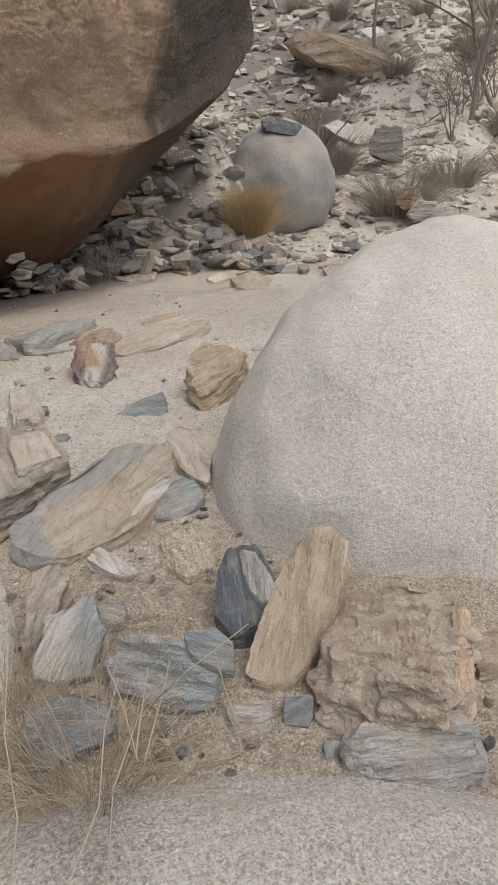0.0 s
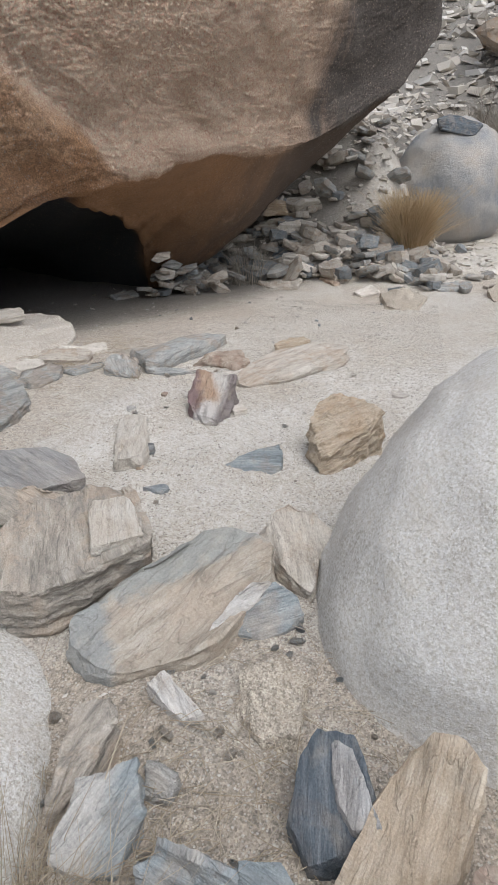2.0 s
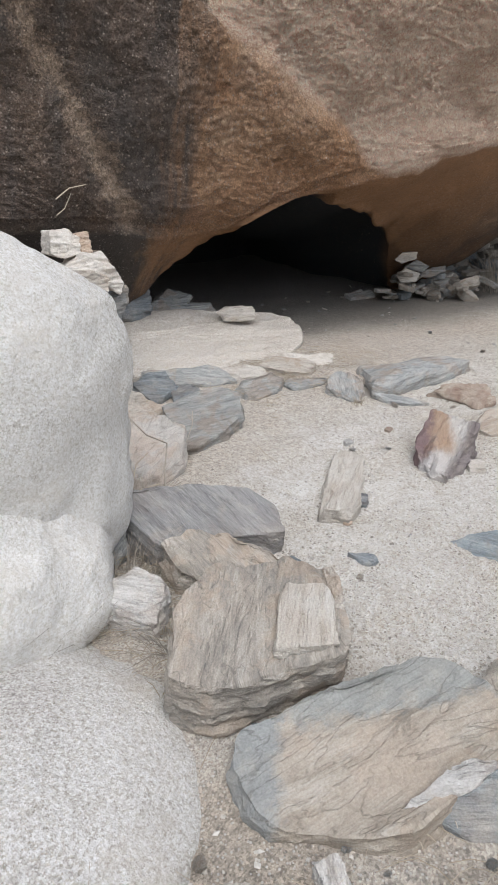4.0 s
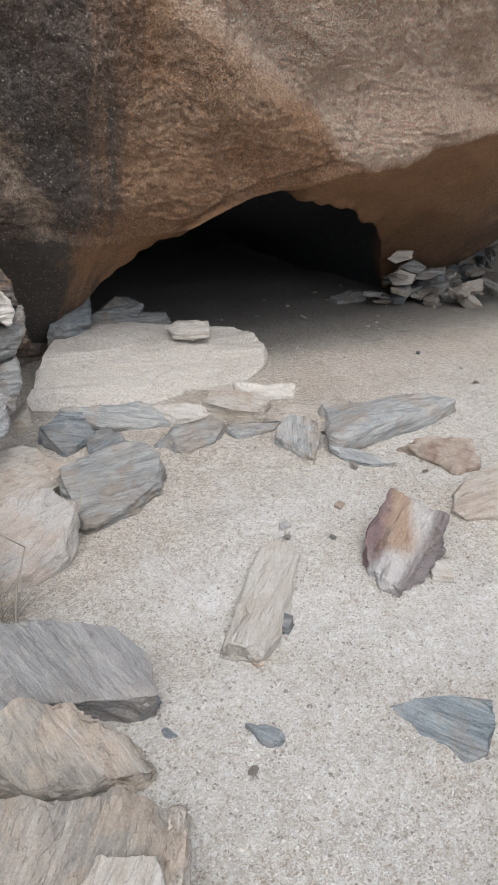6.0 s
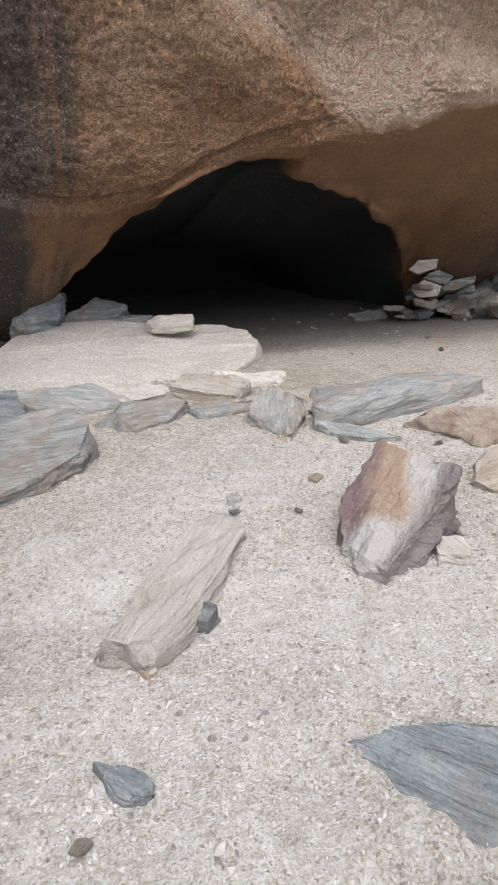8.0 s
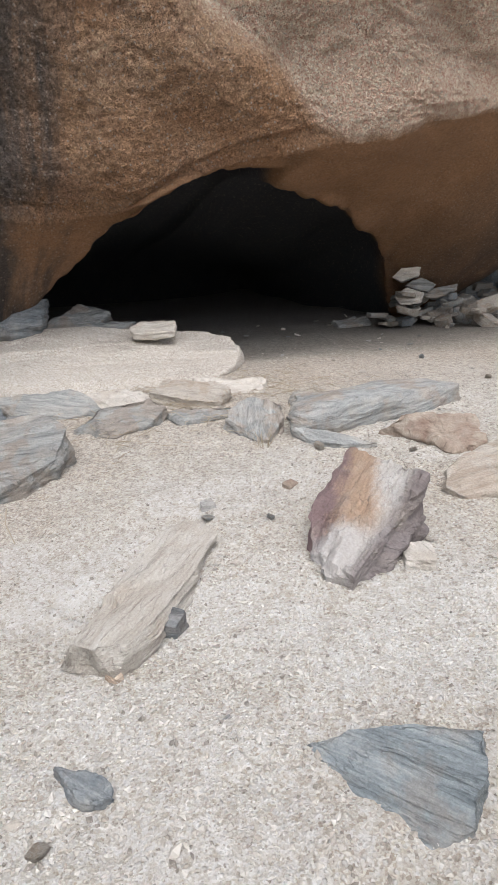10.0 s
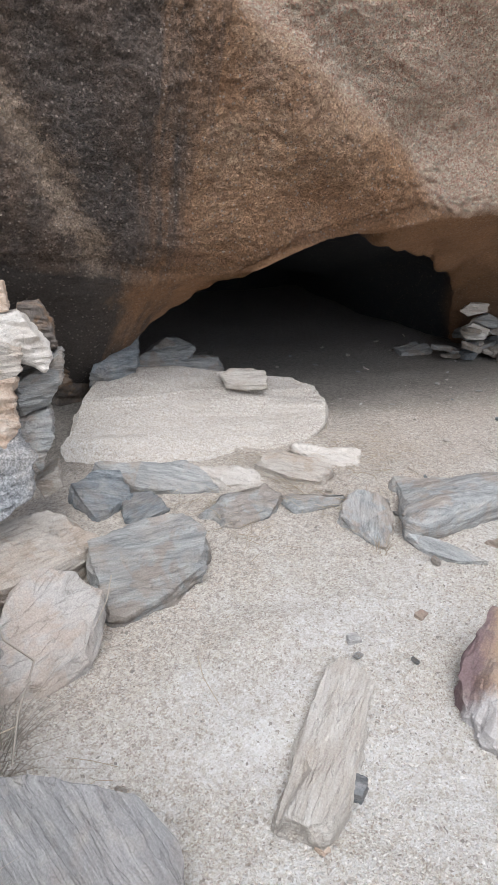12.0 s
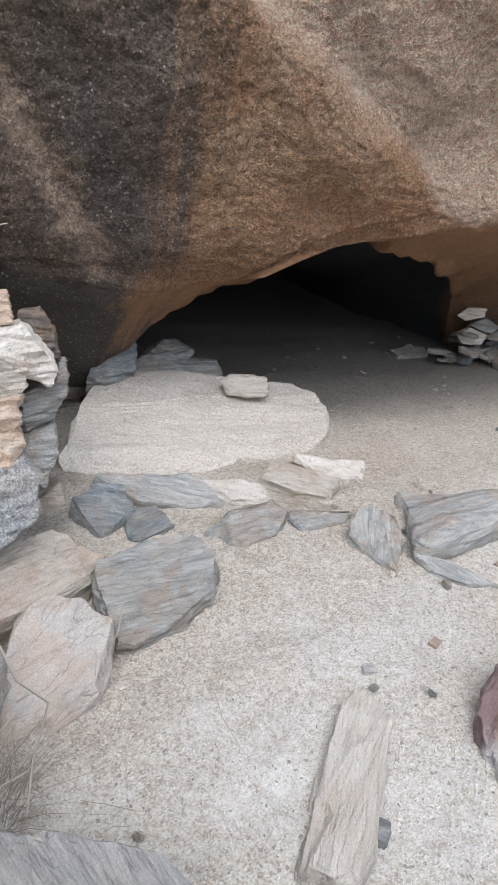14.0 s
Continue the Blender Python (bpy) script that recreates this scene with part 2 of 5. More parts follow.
def cave_rock_material():
    """Weathered brown granite: black lichen curtains, orange sheltered rock under the lip, the cave's shade painted
    inside.
    """
    m, n, l = nodes_of("overhang_granite")
    tc = n.new("ShaderNodeTexCoord")
    vec = tc.outputs["Object"]
    xyz = n.new("ShaderNodeSeparateXYZ")
    l.new(vec, xyz.inputs[0])
    big = noise_node(n, l, vec, 1.1, 6, 0.6, 0.3)
    col = ramp(n, l, big, [(0.32, (0.39, 0.22, 0.122)), (0.5, (0.49, 0.305, 0.188)), (0.68, (0.58, 0.405, 0.285))])
    pink = ramp(n, l, noise_node(n, l, vec, 2.6, 5), [(0.5, 0.0), (0.7, 0.4)])
    col = mix(n, l, pink, col, (0.43, 0.255, 0.185))
    rust = ramp(n, l, noise_node(n, l, scaled(n, l, vec, (1.6, 1.6, 0.7)), 1.9, 6, 0.6, 0.5), [(0.50, 0.0), (0.66, 0.5)])
    col = mix(n, l, rust, col, (0.42, 0.235, 0.125))
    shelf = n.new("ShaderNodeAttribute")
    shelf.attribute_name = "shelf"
    # skylight on the bulging shelf, put into the colour as paler rock
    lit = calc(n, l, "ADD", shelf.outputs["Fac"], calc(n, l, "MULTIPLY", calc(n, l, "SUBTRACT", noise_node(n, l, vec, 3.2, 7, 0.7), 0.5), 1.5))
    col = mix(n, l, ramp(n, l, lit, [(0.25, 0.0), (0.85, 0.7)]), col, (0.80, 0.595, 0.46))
    # black curtains that run down the rock
    streak = noise_node(n, l, scaled(n, l, vec, (2.6, 1.0, 0.28)), 1.6, 7, 0.6, 0.4)
    wob = calc(n, l, "MULTIPLY", calc(n, l, "SUBTRACT", streak, 0.5), 1.5)
    xx = calc(n, l, "ADD", xyz.outputs[0], wob)
    left = ramp(n, l, calc(n, l, "ADD", calc(n, l, "MULTIPLY", xx, 0.5), 0.5), [(0.50, 1.0), (0.64, 0.0)])
    right = ramp(n, l, calc(n, l, "MULTIPLY", xx, 0.1), [(0.43, 0.0), (0.50, 0.95)])
    left = mix(n, l, 1.0, left, ramp(n, l, streak, [(0.3, 1.0), (0.75, 0.6)]), "MULTIPLY")
    black = mix(n, l, 1.0, left, right, "LIGHTEN")
    col = mix(n, l, black, col, mix(n, l, noise_node(n, l, vec, 5.0, 6, 0.7), (0.085, 0.080, 0.077), (0.19, 0.172, 0.157)))
    # the paler rib between the stains
    rib = calc(n, l, "ADD", xyz.outputs[0], calc(n, l, "MULTIPLY", xyz.outputs[2], 0.63))
    rib = calc(n, l, "ADD", rib, calc(n, l, "MULTIPLY", calc(n, l, "SUBTRACT", noise_node(n, l, vec, 5.5, 8, 0.8), 0.5), 0.7))
    rib = ramp(n, l, calc(n, l, "ABSOLUTE", calc(n, l, "SUBTRACT", rib, 0.567)), [(0.03, 0.85), (0.14, 0.0)])
    col = mix(n, l, rib, col, (0.50, 0.38, 0.285))
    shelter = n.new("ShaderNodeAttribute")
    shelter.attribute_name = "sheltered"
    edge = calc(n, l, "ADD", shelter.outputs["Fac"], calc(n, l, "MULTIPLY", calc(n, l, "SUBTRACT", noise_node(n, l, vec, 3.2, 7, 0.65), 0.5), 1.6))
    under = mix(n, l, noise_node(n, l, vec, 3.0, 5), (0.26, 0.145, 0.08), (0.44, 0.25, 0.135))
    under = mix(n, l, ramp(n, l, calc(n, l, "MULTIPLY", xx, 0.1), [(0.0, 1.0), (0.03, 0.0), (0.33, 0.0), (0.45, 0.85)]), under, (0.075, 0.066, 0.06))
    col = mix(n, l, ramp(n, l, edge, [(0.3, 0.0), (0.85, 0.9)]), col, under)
    # shade deep in the cave, painted on as near-black rock
    cave_shade = n.new("ShaderNodeAttribute")
    cave_shade.attribute_name = "inner_shade"
    col = mix(n, l, cave_shade.outputs["Fac"], col, (0.075, 0.077, 0.084))
    grain = noise_node(n, l, vec, 60, 5, 0.75)
    calm = calc(n, l, "SUBTRACT", 1.0, calc(n, l, "MULTIPLY", shelter.outputs["Fac"], 0.55))
    crystal = n.new("ShaderNodeTexVoronoi")
    crystal.inputs["Scale"].default_value = 95
    l.new(vec, crystal.inputs["Vector"])
    col = mix(n, l, calc(n, l, "MULTIPLY", calm, 0.42), col, ramp(n, l, crystal.outputs["Color"], [(0.1, 0.12), (0.5, 0.5), (0.9, 0.92)]), "OVERLAY")
    fleck = n.new("ShaderNodeTexVoronoi")
    fleck.inputs["Scale"].default_value = 44
    l.new(vec, fleck.inputs["Vector"])
    white = calc(n, l, "MULTIPLY", ramp(n, l, fleck.outputs["Distance"], [(0.20, 1.0), (0.36, 0.0)]), ramp(n, l, fleck.outputs["Color"], [(0.52, 0.0), (0.66, 0.85)]))
    col = mix(n, l, calc(n, l, "MULTIPLY", white, calm), col, (0.50, 0.42, 0.35))
    pits = noise_node(n, l, vec, 40, 7, 0.85)
    col = mix(n, l, calc(n, l, "MULTIPLY", calm, 0.5), col, ramp(n, l, pits, [(0.36, 0.2), (0.48, 0.54), (0.64, 0.95)]), "OVERLAY")
    p = n["Principled BSDF"]
    l.new(col, p.inputs["Base Color"])
    p.inputs["Roughness"].default_value, p.inputs["Specular IOR Level"].default_value = 0.9, 0.25
    rough = calc(n, l, "SUBTRACT", 1.0, calc(n, l, "MULTIPLY", shelter.outputs["Fac"], 0.5))
    low = bump(n, l, calc(n, l, "MULTIPLY", noise_node(n, l, vec, 38, 7, 0.78), rough), 1.0, 0.06)
    low = bump(n, l, calc(n, l, "MULTIPLY", crystal.outputs["Distance"], rough), 0.9, 0.02, low)
    l.new(bump(n, l, calc(n, l, "MULTIPLY", grain, rough), 0.9, 0.022, low), p.inputs["Normal"])
    return m


CAVE_ROCK = cave_rock_material()


def sand_material():
    m, n, l = nodes_of("coarse_sand")
    tc = n.new("ShaderNodeTexCoord")
    vec = tc.outputs["Object"]
    big = noise_node(n, l, vec, 0.9, 6, 0.6, 0.3)
    col = ramp(n, l, big, [(0.32, (0.52, 0.46, 0.39)), (0.5, (0.65, 0.61, 0.55)), (0.68, (0.73, 0.70, 0.65))])
    dirt = ramp(n, l, noise_node(n, l, vec, 4.0, 6, 0.65), [(0.46, 0.0), (0.7, 0.5)])
    col = mix(n, l, dirt, col, (0.49, 0.43, 0.35))
    xyz = n.new("ShaderNodeSeparateXYZ")
    l.new(vec, xyz.inputs[0])
    # brown soil on the path and on the hillside, clean gravel on the terrace
    wob = calc(n, l, "MULTIPLY", calc(n, l, "SUBTRACT", big, 0.5), 2.0)
    yy = calc(n, l, "ADD", xyz.outputs[1], wob)
    soil = ramp(n, l, calc(n, l, "MULTIPLY", yy, 0.1), [(0.23, 0.8), (0.33, 0.0), (0.52, 0.0), (0.68, 0.42), (0.93, 0.4), (1.0, 0.3)])
    col = mix(n, l, soil, col, (0.37, 0.315, 0.255))
    # trodden brown earth beside the stones and the slab
    earth = calc(n, l, "ADD", calc(n, l, "MULTIPLY", xyz.outputs[0], -0.25), calc(n, l, "MULTIPLY", calc(n, l, "SUBTRACT", noise_node(n, l, vec, 1.7, 7, 0.65), 0.5), 0.5))
    col = mix(n, l, ramp(n, l, earth, [(0.39, 0.0), (0.58, 0.6)]), col, (0.42, 0.36, 0.295))
    # the shade on the floor of the cave, painted as darker grey sand
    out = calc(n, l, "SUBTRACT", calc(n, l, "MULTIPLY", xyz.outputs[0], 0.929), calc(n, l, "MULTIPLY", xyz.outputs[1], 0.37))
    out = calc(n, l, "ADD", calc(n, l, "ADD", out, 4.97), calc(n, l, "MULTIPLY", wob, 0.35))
    floor_shade = ramp(n, l, calc(n, l, "ADD", calc(n, l, "MULTIPLY", out, 0.2), 0.5), [(0.38, 0.9), (0.52, 0.0)])
    col = mix(n, l, floor_shade, col, (0.20, 0.185, 0.165))
    grit = n.new("ShaderNodeTexVoronoi")
    grit.inputs["Scale"].default_value = 165
    l.new(vec, grit.inputs["Vector"])
    mottle = noise_node(n, l, vec, 38, 6, 0.8)
    col = mix(n, l, 0.5, col, ramp(n, l, mottle, [(0.36, 0.25), (0.48, 0.53), (0.64, 0.85)]), "OVERLAY")
    col = mix(n, l, 0.42, col, ramp(n, l, grit.outputs["Color"], [(0.12, 0.12), (0.5, 0.55), (0.88, 0.95)]), "OVERLAY")
    bead = n.new("ShaderNodeTexVoronoi")
    bead.inputs["Scale"].default_value = 85
    l.new(vec, bead.inputs["Vector"])
    white = calc(n, l, "MULTIPLY", ramp(n, l, bead.outputs["Distance"], [(0.26, 1.0), (0.40, 0.0)]), ramp(n, l, bead.outputs["Color"], [(0.5, 0.0), (0.62, 0.7)]))
    col = mix(n, l, calc(n, l, "MULTIPLY", white, calc(n, l, "SUBTRACT", 1.0, floor_shade)), col, (0.74, 0.72, 0.68))
    p = n["Principled BSDF"]
    l.new(col, p.inputs["Base Color"])
    p.inputs["Roughness"].default_value, p.inputs["Specular IOR Level"].default_value = 0.95, 0.2
    low = bump(n, l, mottle, 0.8, 0.022)
    low = bump(n, l, white, 0.8, 0.008, low)
    l.new(bump(n, l, grit.outputs["Distance"], 0.5, 0.004, low), p.inputs["Normal"])
    return m


SAND = sand_material()


def pebble_material(name, stops):
    m, n, l = nodes_of(name)
    geo = n.new("ShaderNodeNewGeometry")
    col = ramp(n, l, geo.outputs["Random Per Island"], stops)
    tc = n.new("ShaderNodeTexCoord")
    grain = noise_node(n, l, tc.outputs["Object"], 60, 4)
    col = mix(n, l, 0.5, col, ramp(n, l, grain, [(0.3, 0.3), (0.7, 0.7)]), "OVERLAY")
    p = n["Principled BSDF"]
    l.new(col, p.inputs["Base Color"])
    p.inputs["Roughness"].default_value, p.inputs["Specular IOR Level"].default_value = 0.92, 0.25
    l.new(bump(n, l, grain, 0.4, 0.01), p.inputs["Normal"])
    return m


GRAVEL = pebble_material("pale_gravel", [(0.0, (0.27, 0.245, 0.215)), (0.15, (0.40, 0.36, 0.31)), (0.5, (0.58, 0.54, 0.485)), (1.0, (0.68, 0.65, 0.60))])
SCREE = pebble_material("scree", [(0.0, (0.38, 0.34, 0.295)), (0.3, (0.51, 0.465, 0.405)), (0.65, (0.60, 0.56, 0.50)), (1.0, (0.69, 0.66, 0.62))])


def fibre_material(name, a, b):
    m, n, l = nodes_of(name)
    geo = n.new("ShaderNodeNewGeometry")
    p = n["Principled BSDF"]
    l.new(ramp(n, l, geo.outputs["Random Per Island"], [(0.0, a), (1.0, b)]), p.inputs["Base Color"])
    p.inputs["Roughness"].default_value = 0.85
    return m


STRAW = fibre_material("dry_straw", (0.36, 0.29, 0.20), (0.56, 0.49, 0.39))
GOLD = fibre_material("golden_grass", (0.46, 0.33, 0.18), (0.68, 0.53, 0.34))
TWIG = fibre_material("grey_twig", (0.17, 0.14, 0.115), (0.32, 0.28, 0.24))
BRUSH = fibre_material("dry_brush", (0.30, 0.265, 0.22), (0.46, 0.41, 0.345))
# ---- ground: one sheet from the path up to the hillside ----
STEPS_Y = [-300, -20, 0.5, 1.7, 2.2, 2.9, 3.8, 4.4, 5.0, 6.2, 8.7, 11, 14, 20, 40, 90, 160, 300]
STEPS_Z = [-9, -1.0, -0.33, -0.27, -0.15, -0.04, 0, 0.10, 0.16, 0.22, 0.25, 0.42, 1.1, 3.2, 13, 32, 42, 30]


def smooth01(v):
    v = np.clip(v, 0, 1)
    return v * v * (3 - 2 * v)


def clods(x, y, per_metre, seed):
    """Lumps of trodden sand: smooth values between random ones on a turned lattice."""
    table = np.random.default_rng(seed).uniform(-1, 1, (64, 64))
    u, v = (0.8 * x - 0.6 * y) * per_metre, (0.6 * x + 0.8 * y) * per_metre
    i, j = np.floor(u).astype(int), np.floor(v).astype(int)
    a, b = smooth01(u - i), smooth01(v - j)
    low = table[i % 64, j % 64] * (1 - a) + table[(i + 1) % 64, j % 64] * a
    high = table[i % 64, (j + 1) % 64] * (1 - a) + table[(i + 1) % 64, (j + 1) % 64] * a
    return low * (1 - b) + high * b


def ground_z(x, y):
    """Height of the ground: a terrace before the cave that rises into a hillside."""
    x, y = np.asarray(x, float), np.asarray(y, float)
    z = sum(np.interp(y + d, STEPS_Y, STEPS_Z) for d in (-0.2, -0.1, 0, 0.1, 0.2)) / 5
    far = smooth01((y - 9) / 10)
    z = z - far * (z - 0.3) * 0.45 * smooth01((x / np.maximum(y, 1) - 0.22) / 0.3)
    z = z + 1.7 * smooth01((y - 10.0) / 2.6) * smooth01((0.4 - x) / 1.2) * (1 - smooth01((y - 14) / 8))
    z = z + 0.008 * (np.sin(2.3 * x + 0.7) * np.cos(2.9 * y) + np.sin(5.1 * x - 3.3 * y)) + 0.004 * np.sin(11 * x + 4 * y) * np.cos(9 * y - 3 * x)
    near = np.exp(-((x + 1.2) ** 2 / 30 + (y - 3.5) ** 2 / 16))
    z = z + near * (0.008 * clods(x, y, 5, 4) + 0.007 * clods(x, y, 9, 1) + 0.006 * clods(x, y, 19, 2) + 0.005 * clods(x, y, 38, 3))
    z = z + far * (0.25 * np.sin(0.7 * x + 0.31 * y) * np.cos(0.43 * y) + 0.12 * np.sin(1.9 * x - 1.1 * y))
    return z


def gz(x, y):
    return float(ground_z(x, y))


def spread(lo, hi, fine_lo, fine_hi, step, grow=1.12):
    mid = np.arange(fine_lo, fine_hi, step)
    out = [list(mid)]
    v, s = fine_hi, step
    up = []
    while v < hi:
        up.append(v)
        s *= grow
        v += s
    v, s = fine_lo, step
    down = []
    while v > lo:
        s *= grow
        v -= s
        down.append(v)
    return np.array(down[::-1] + out[0] + up + [hi])


def mesh_object(name, verts, faces, material, smooth=True, parent=None):
    me = bpy.data.meshes.new(name)
    me.from_pydata([tuple(v) for v in verts], [], faces)
    me.materials.append(material)
    if smooth:
        me.polygons.foreach_set("use_smooth", [True] * len(me.polygons))
    me.update()
    ob = new(name, me)
    if parent:
        ob.parent = parent
    return ob


def sheet(nx, ny):
    i = np.arange(nx - 1)
    j = np.arange(ny - 1)
    a = (j[:, None] * nx + i[None]).ravel()
    return np.stack([a, a + 1, a + nx + 1, a + nx], 1).tolist()


gx, gy = spread(-260, 260, -5.5, 2.5, 0.022), spread(-120, 290, 0.8, 7.6, 0.022)
XX, YY = np.meshgrid(gx, gy)
ZZ = ground_z(XX, YY)
ZZ = ZZ + np.random.default_rng(5).normal(0, 0.001, ZZ.shape) * (np.abs(XX) < 6) * (np.abs(YY) < 8)
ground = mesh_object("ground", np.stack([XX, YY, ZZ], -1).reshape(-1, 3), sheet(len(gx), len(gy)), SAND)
tagged(ground, "pale coarse sand and gravel ground rising to a stony hillside", "ground", kind="structure")

# ---- the overhanging boulder with the cave, lofted from sections along its front ----
# section: place along the front, lip (out, up), edge of the cave's mouth (out, up)
SECTIONS = [
    (-4.6, (-1.6, 1.9), (-2.4, 0.0)), (-3.5, (-0.9, 1.35), (-1.8, 0.0)), (-2.0, (-0.5, 1.2), (-1.5, 0.0)),
    (-0.9, (-0.42, 1.17), (-1.4, 0.05)), (-0.2, (-0.38, 1.13), (-1.35, 0.1)), (0.1, (-0.42, 1.1), (-1.25, 0.45)),
    (0.31, (-0.45, 1.1), (-1.1, 0.72)), (0.45, (-0.45, 1.12), (-1.05, 0.82)), (0.58, (-0.4, 1.15), (-0.65, 1.05)),
    (0.75, (-0.25, 1.2), (-0.35, 1.18)), (0.95, (-0.18, 1.32), (-0.27, 1.31)), (1.15, (-0.12, 1.42), (-0.27, 1.40)),
    (1.4, (-0.03, 1.5), (-0.3, 1.46)), (1.69, (0.03, 1.56), (-0.35, 1.49)), (1.75, (0.04, 1.58), (-0.5, 1.38)),
    (2.25, (0.1, 1.68), (-0.7, 1.33)), (2.6, (0.12, 1.77), (-0.85, 1.22)), (3.2, (0.15, 1.84), (-1.2, 1.12)),
    (3.5, (0.16, 1.88), (-1.4, 0.92)), (3.65, (0.17, 1.9), (-1.55, 0.68)), (4.1, (0.2, 1.95), (-1.85, 0.2)),
    (4.6, (0.3, 2.05), (-2.2, 0.2)), (5.2, (0.5, 2.3), (-2.3, 0.7)), (5.8, (0.85, 2.75), (-2.2, 1.5)),
    (6.4, (1.1, 3.4), (-1.8, 2.9)), (6.9, (0.9, 4.2), (-1.6, 3.9)), (7.2, (-0.2, 5.0), (-1.2, 4.9)),
]

PER_SPAN = [4, 5, 6, 8, 20, 40, 36, 32, 26, 10, 40, 40, 8, 16, 10, 8, 6]  # steps between the keys of a section


def cave_boulder():
    su = np.array([s[0] for s in SECTIONS])
    us = np.concatenate([np.arange(-4.6, -1.0, 0.09), np.arange(-1.0, 4.4, 0.0145), np.arange(4.4, 7.2, 0.06), [7.2]])
    ln, lz, en, ez = (np.interp(us, su, [s[k][i] for s in SECTIONS]) for k in (1, 2) for i in (0, 1))
    rows = []
    for u, a, b, c, d in zip(us, ln, lz, en, ez):
        end = smooth01((u - 5.0) / 2.2)
        top = 6.3 - 0.8 * end
        f = a + 0.06
        belly = 0.03 - 0.30 * smooth01((u - 3.3) / 1.2) * (1 - smooth01((u - 5.6) / 1.2))
        keys = [(-6.5, 0.0), (-6.4, top * 0.6), (-4.5, top), (-1.5, top), (f - 0.2, (top + b) / 2 + 1.0), (f + 0.34, b + 1.75), (f + 0.36, b + 1.2), (f + 0.22, b + 0.75),
                (f + 0.07, b + 0.36), (a + 0.04, b + 0.1), (a - 0.02, b - 0.01), (a * 0.6 + c * 0.4, b * 0.6 + d * 0.4 + belly), (c + 0.03, d + 0.01), (c - 0.08, d + 0.05),
                (c - 0.7, d + 0.12 * smooth01(d)), (c - 2.0, max(d * 0.8, d - 0.35)), (-4.9, min(d, 0.6)), (-5.6, -0.3)]
        per = PER_SPAN
        col = []
        for k in range(len(keys) - 1):
            p0, p1, p2, p3 = keys[max(k - 1, 0)], keys[k], keys[k + 1], keys[min(k + 2, len(keys) - 1)]
            sharp = 0.35 if k in (9, 10, 11, 12) else 0.5
            for i in range(per[k]):
                t = i / per[k]
                q = []
                for h in (0, 1):
                    m1, m2 = sharp * (p2[h] - p0[h]), sharp * (p3[h] - p1[h])
                    q.append((2 * t**3 - 3 * t * t + 1) * p1[h] + (t**3 - 2 * t * t + t) * m1 + (-2 * t**3 + 3 * t * t) * p2[h] + (t**3 - t * t) * m2)
                col.append((u, q[0], q[1]))
        col.append((u, *keys[-1]))
        rows.append(col)
    nv = len(rows[0])
    starts = np.cumsum([0] + PER_SPAN)
    v = np.array(rows)
    d0 = np.gradient(v, axis=0)
    d1 = np.gradient(v, axis=1)
    nrm = np.cross(d1, d0)
    nrm /= np.linalg.norm(nrm, axis=2, keepdims=True) + 1e-9
    k = np.arange(nv)
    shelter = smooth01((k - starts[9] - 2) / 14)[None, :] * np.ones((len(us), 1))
    # rows inside the mouth that carry the painted shade
    cave_shade = smooth01((k - starts[12] - 1) / 13)[None, :] * np.ones((len(us), 1))
    # a rounded shelf that bulges out above a diagonal ridge; its mask also carries painted skylight
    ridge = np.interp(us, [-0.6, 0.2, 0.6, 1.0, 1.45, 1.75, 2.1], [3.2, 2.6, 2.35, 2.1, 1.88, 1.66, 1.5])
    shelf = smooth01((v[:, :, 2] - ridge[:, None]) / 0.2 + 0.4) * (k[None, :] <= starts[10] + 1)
    swell = shelf * (k[None, :] > starts[3]) * np.clip((starts[9] - k[None, :]) / 22.0, 0, 1)
    v = v + nrm * (0.13 * swell - 0.03 * (1 - shelf) * (k[None, :] > starts[4]) * (k[None, :] < starts[9]))[..., None]
    for i in range(len(us)):
        for j in range(starts[3], nv):
            p = Vector(v[i, j])
            calm = 1 - 0.55 * shelter[i, j]
            h = 0.10 * noise.noise(p * 1.1) + calm * (0.045 * noise.noise(p * 3.1 + Vector((7, 1, 3))) + 0.014 * noise.noise(p * 7.0))
            w = 5 * noise.noise(Vector((p.x * 1.9 + p.z * 0.8, p.y * 1.9, p.z * 2.6)) + Vector((3, 8, 1))) + 0.8 * noise.noise(p * 9.0)
            h += calm * 0.011 * (1 - smooth01((us[i] - 4.6) / 1.0)) * (math.floor(w) + min(1.0, (w - math.floor(w)) * 4))
            h += calm * (0.009 * noise.noise(p * 13.0 + Vector((2, 5, 9))) + 0.014 * noise.noise(p * 28.0) + 0.015 * noise.noise(p * 47.0))
            # the black stains end on a low rib that runs down the face
            h += 0.045 * math.exp(-((p.x + 0.63 * p.z - 0.567 + 0.05 * noise.noise(p * 3.0)) / 0.09) ** 2) * (1 - shelter[i, j])
            lip = math.exp(-((j - starts[12]) / 9.0) ** 2)
            ragged = smooth01((us[i] - 1.6) / 0.3)
            h = h * (1 - 0.75 * lip) + lip * (0.02 * noise.noise(p * 12.0) + ragged * (0.06 * noise.noise(p * 3.7) + 0.025 * noise.noise(p * 11.0)))
            v[i, j] += nrm[i, j] * h
    v[:, :, 1] *= -1
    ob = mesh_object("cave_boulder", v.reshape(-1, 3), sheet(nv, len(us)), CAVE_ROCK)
    for key, val in (("sheltered", shelter), ("inner_shade", cave_shade), ("shelf", shelf)):
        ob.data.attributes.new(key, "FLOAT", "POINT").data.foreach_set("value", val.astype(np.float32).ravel())
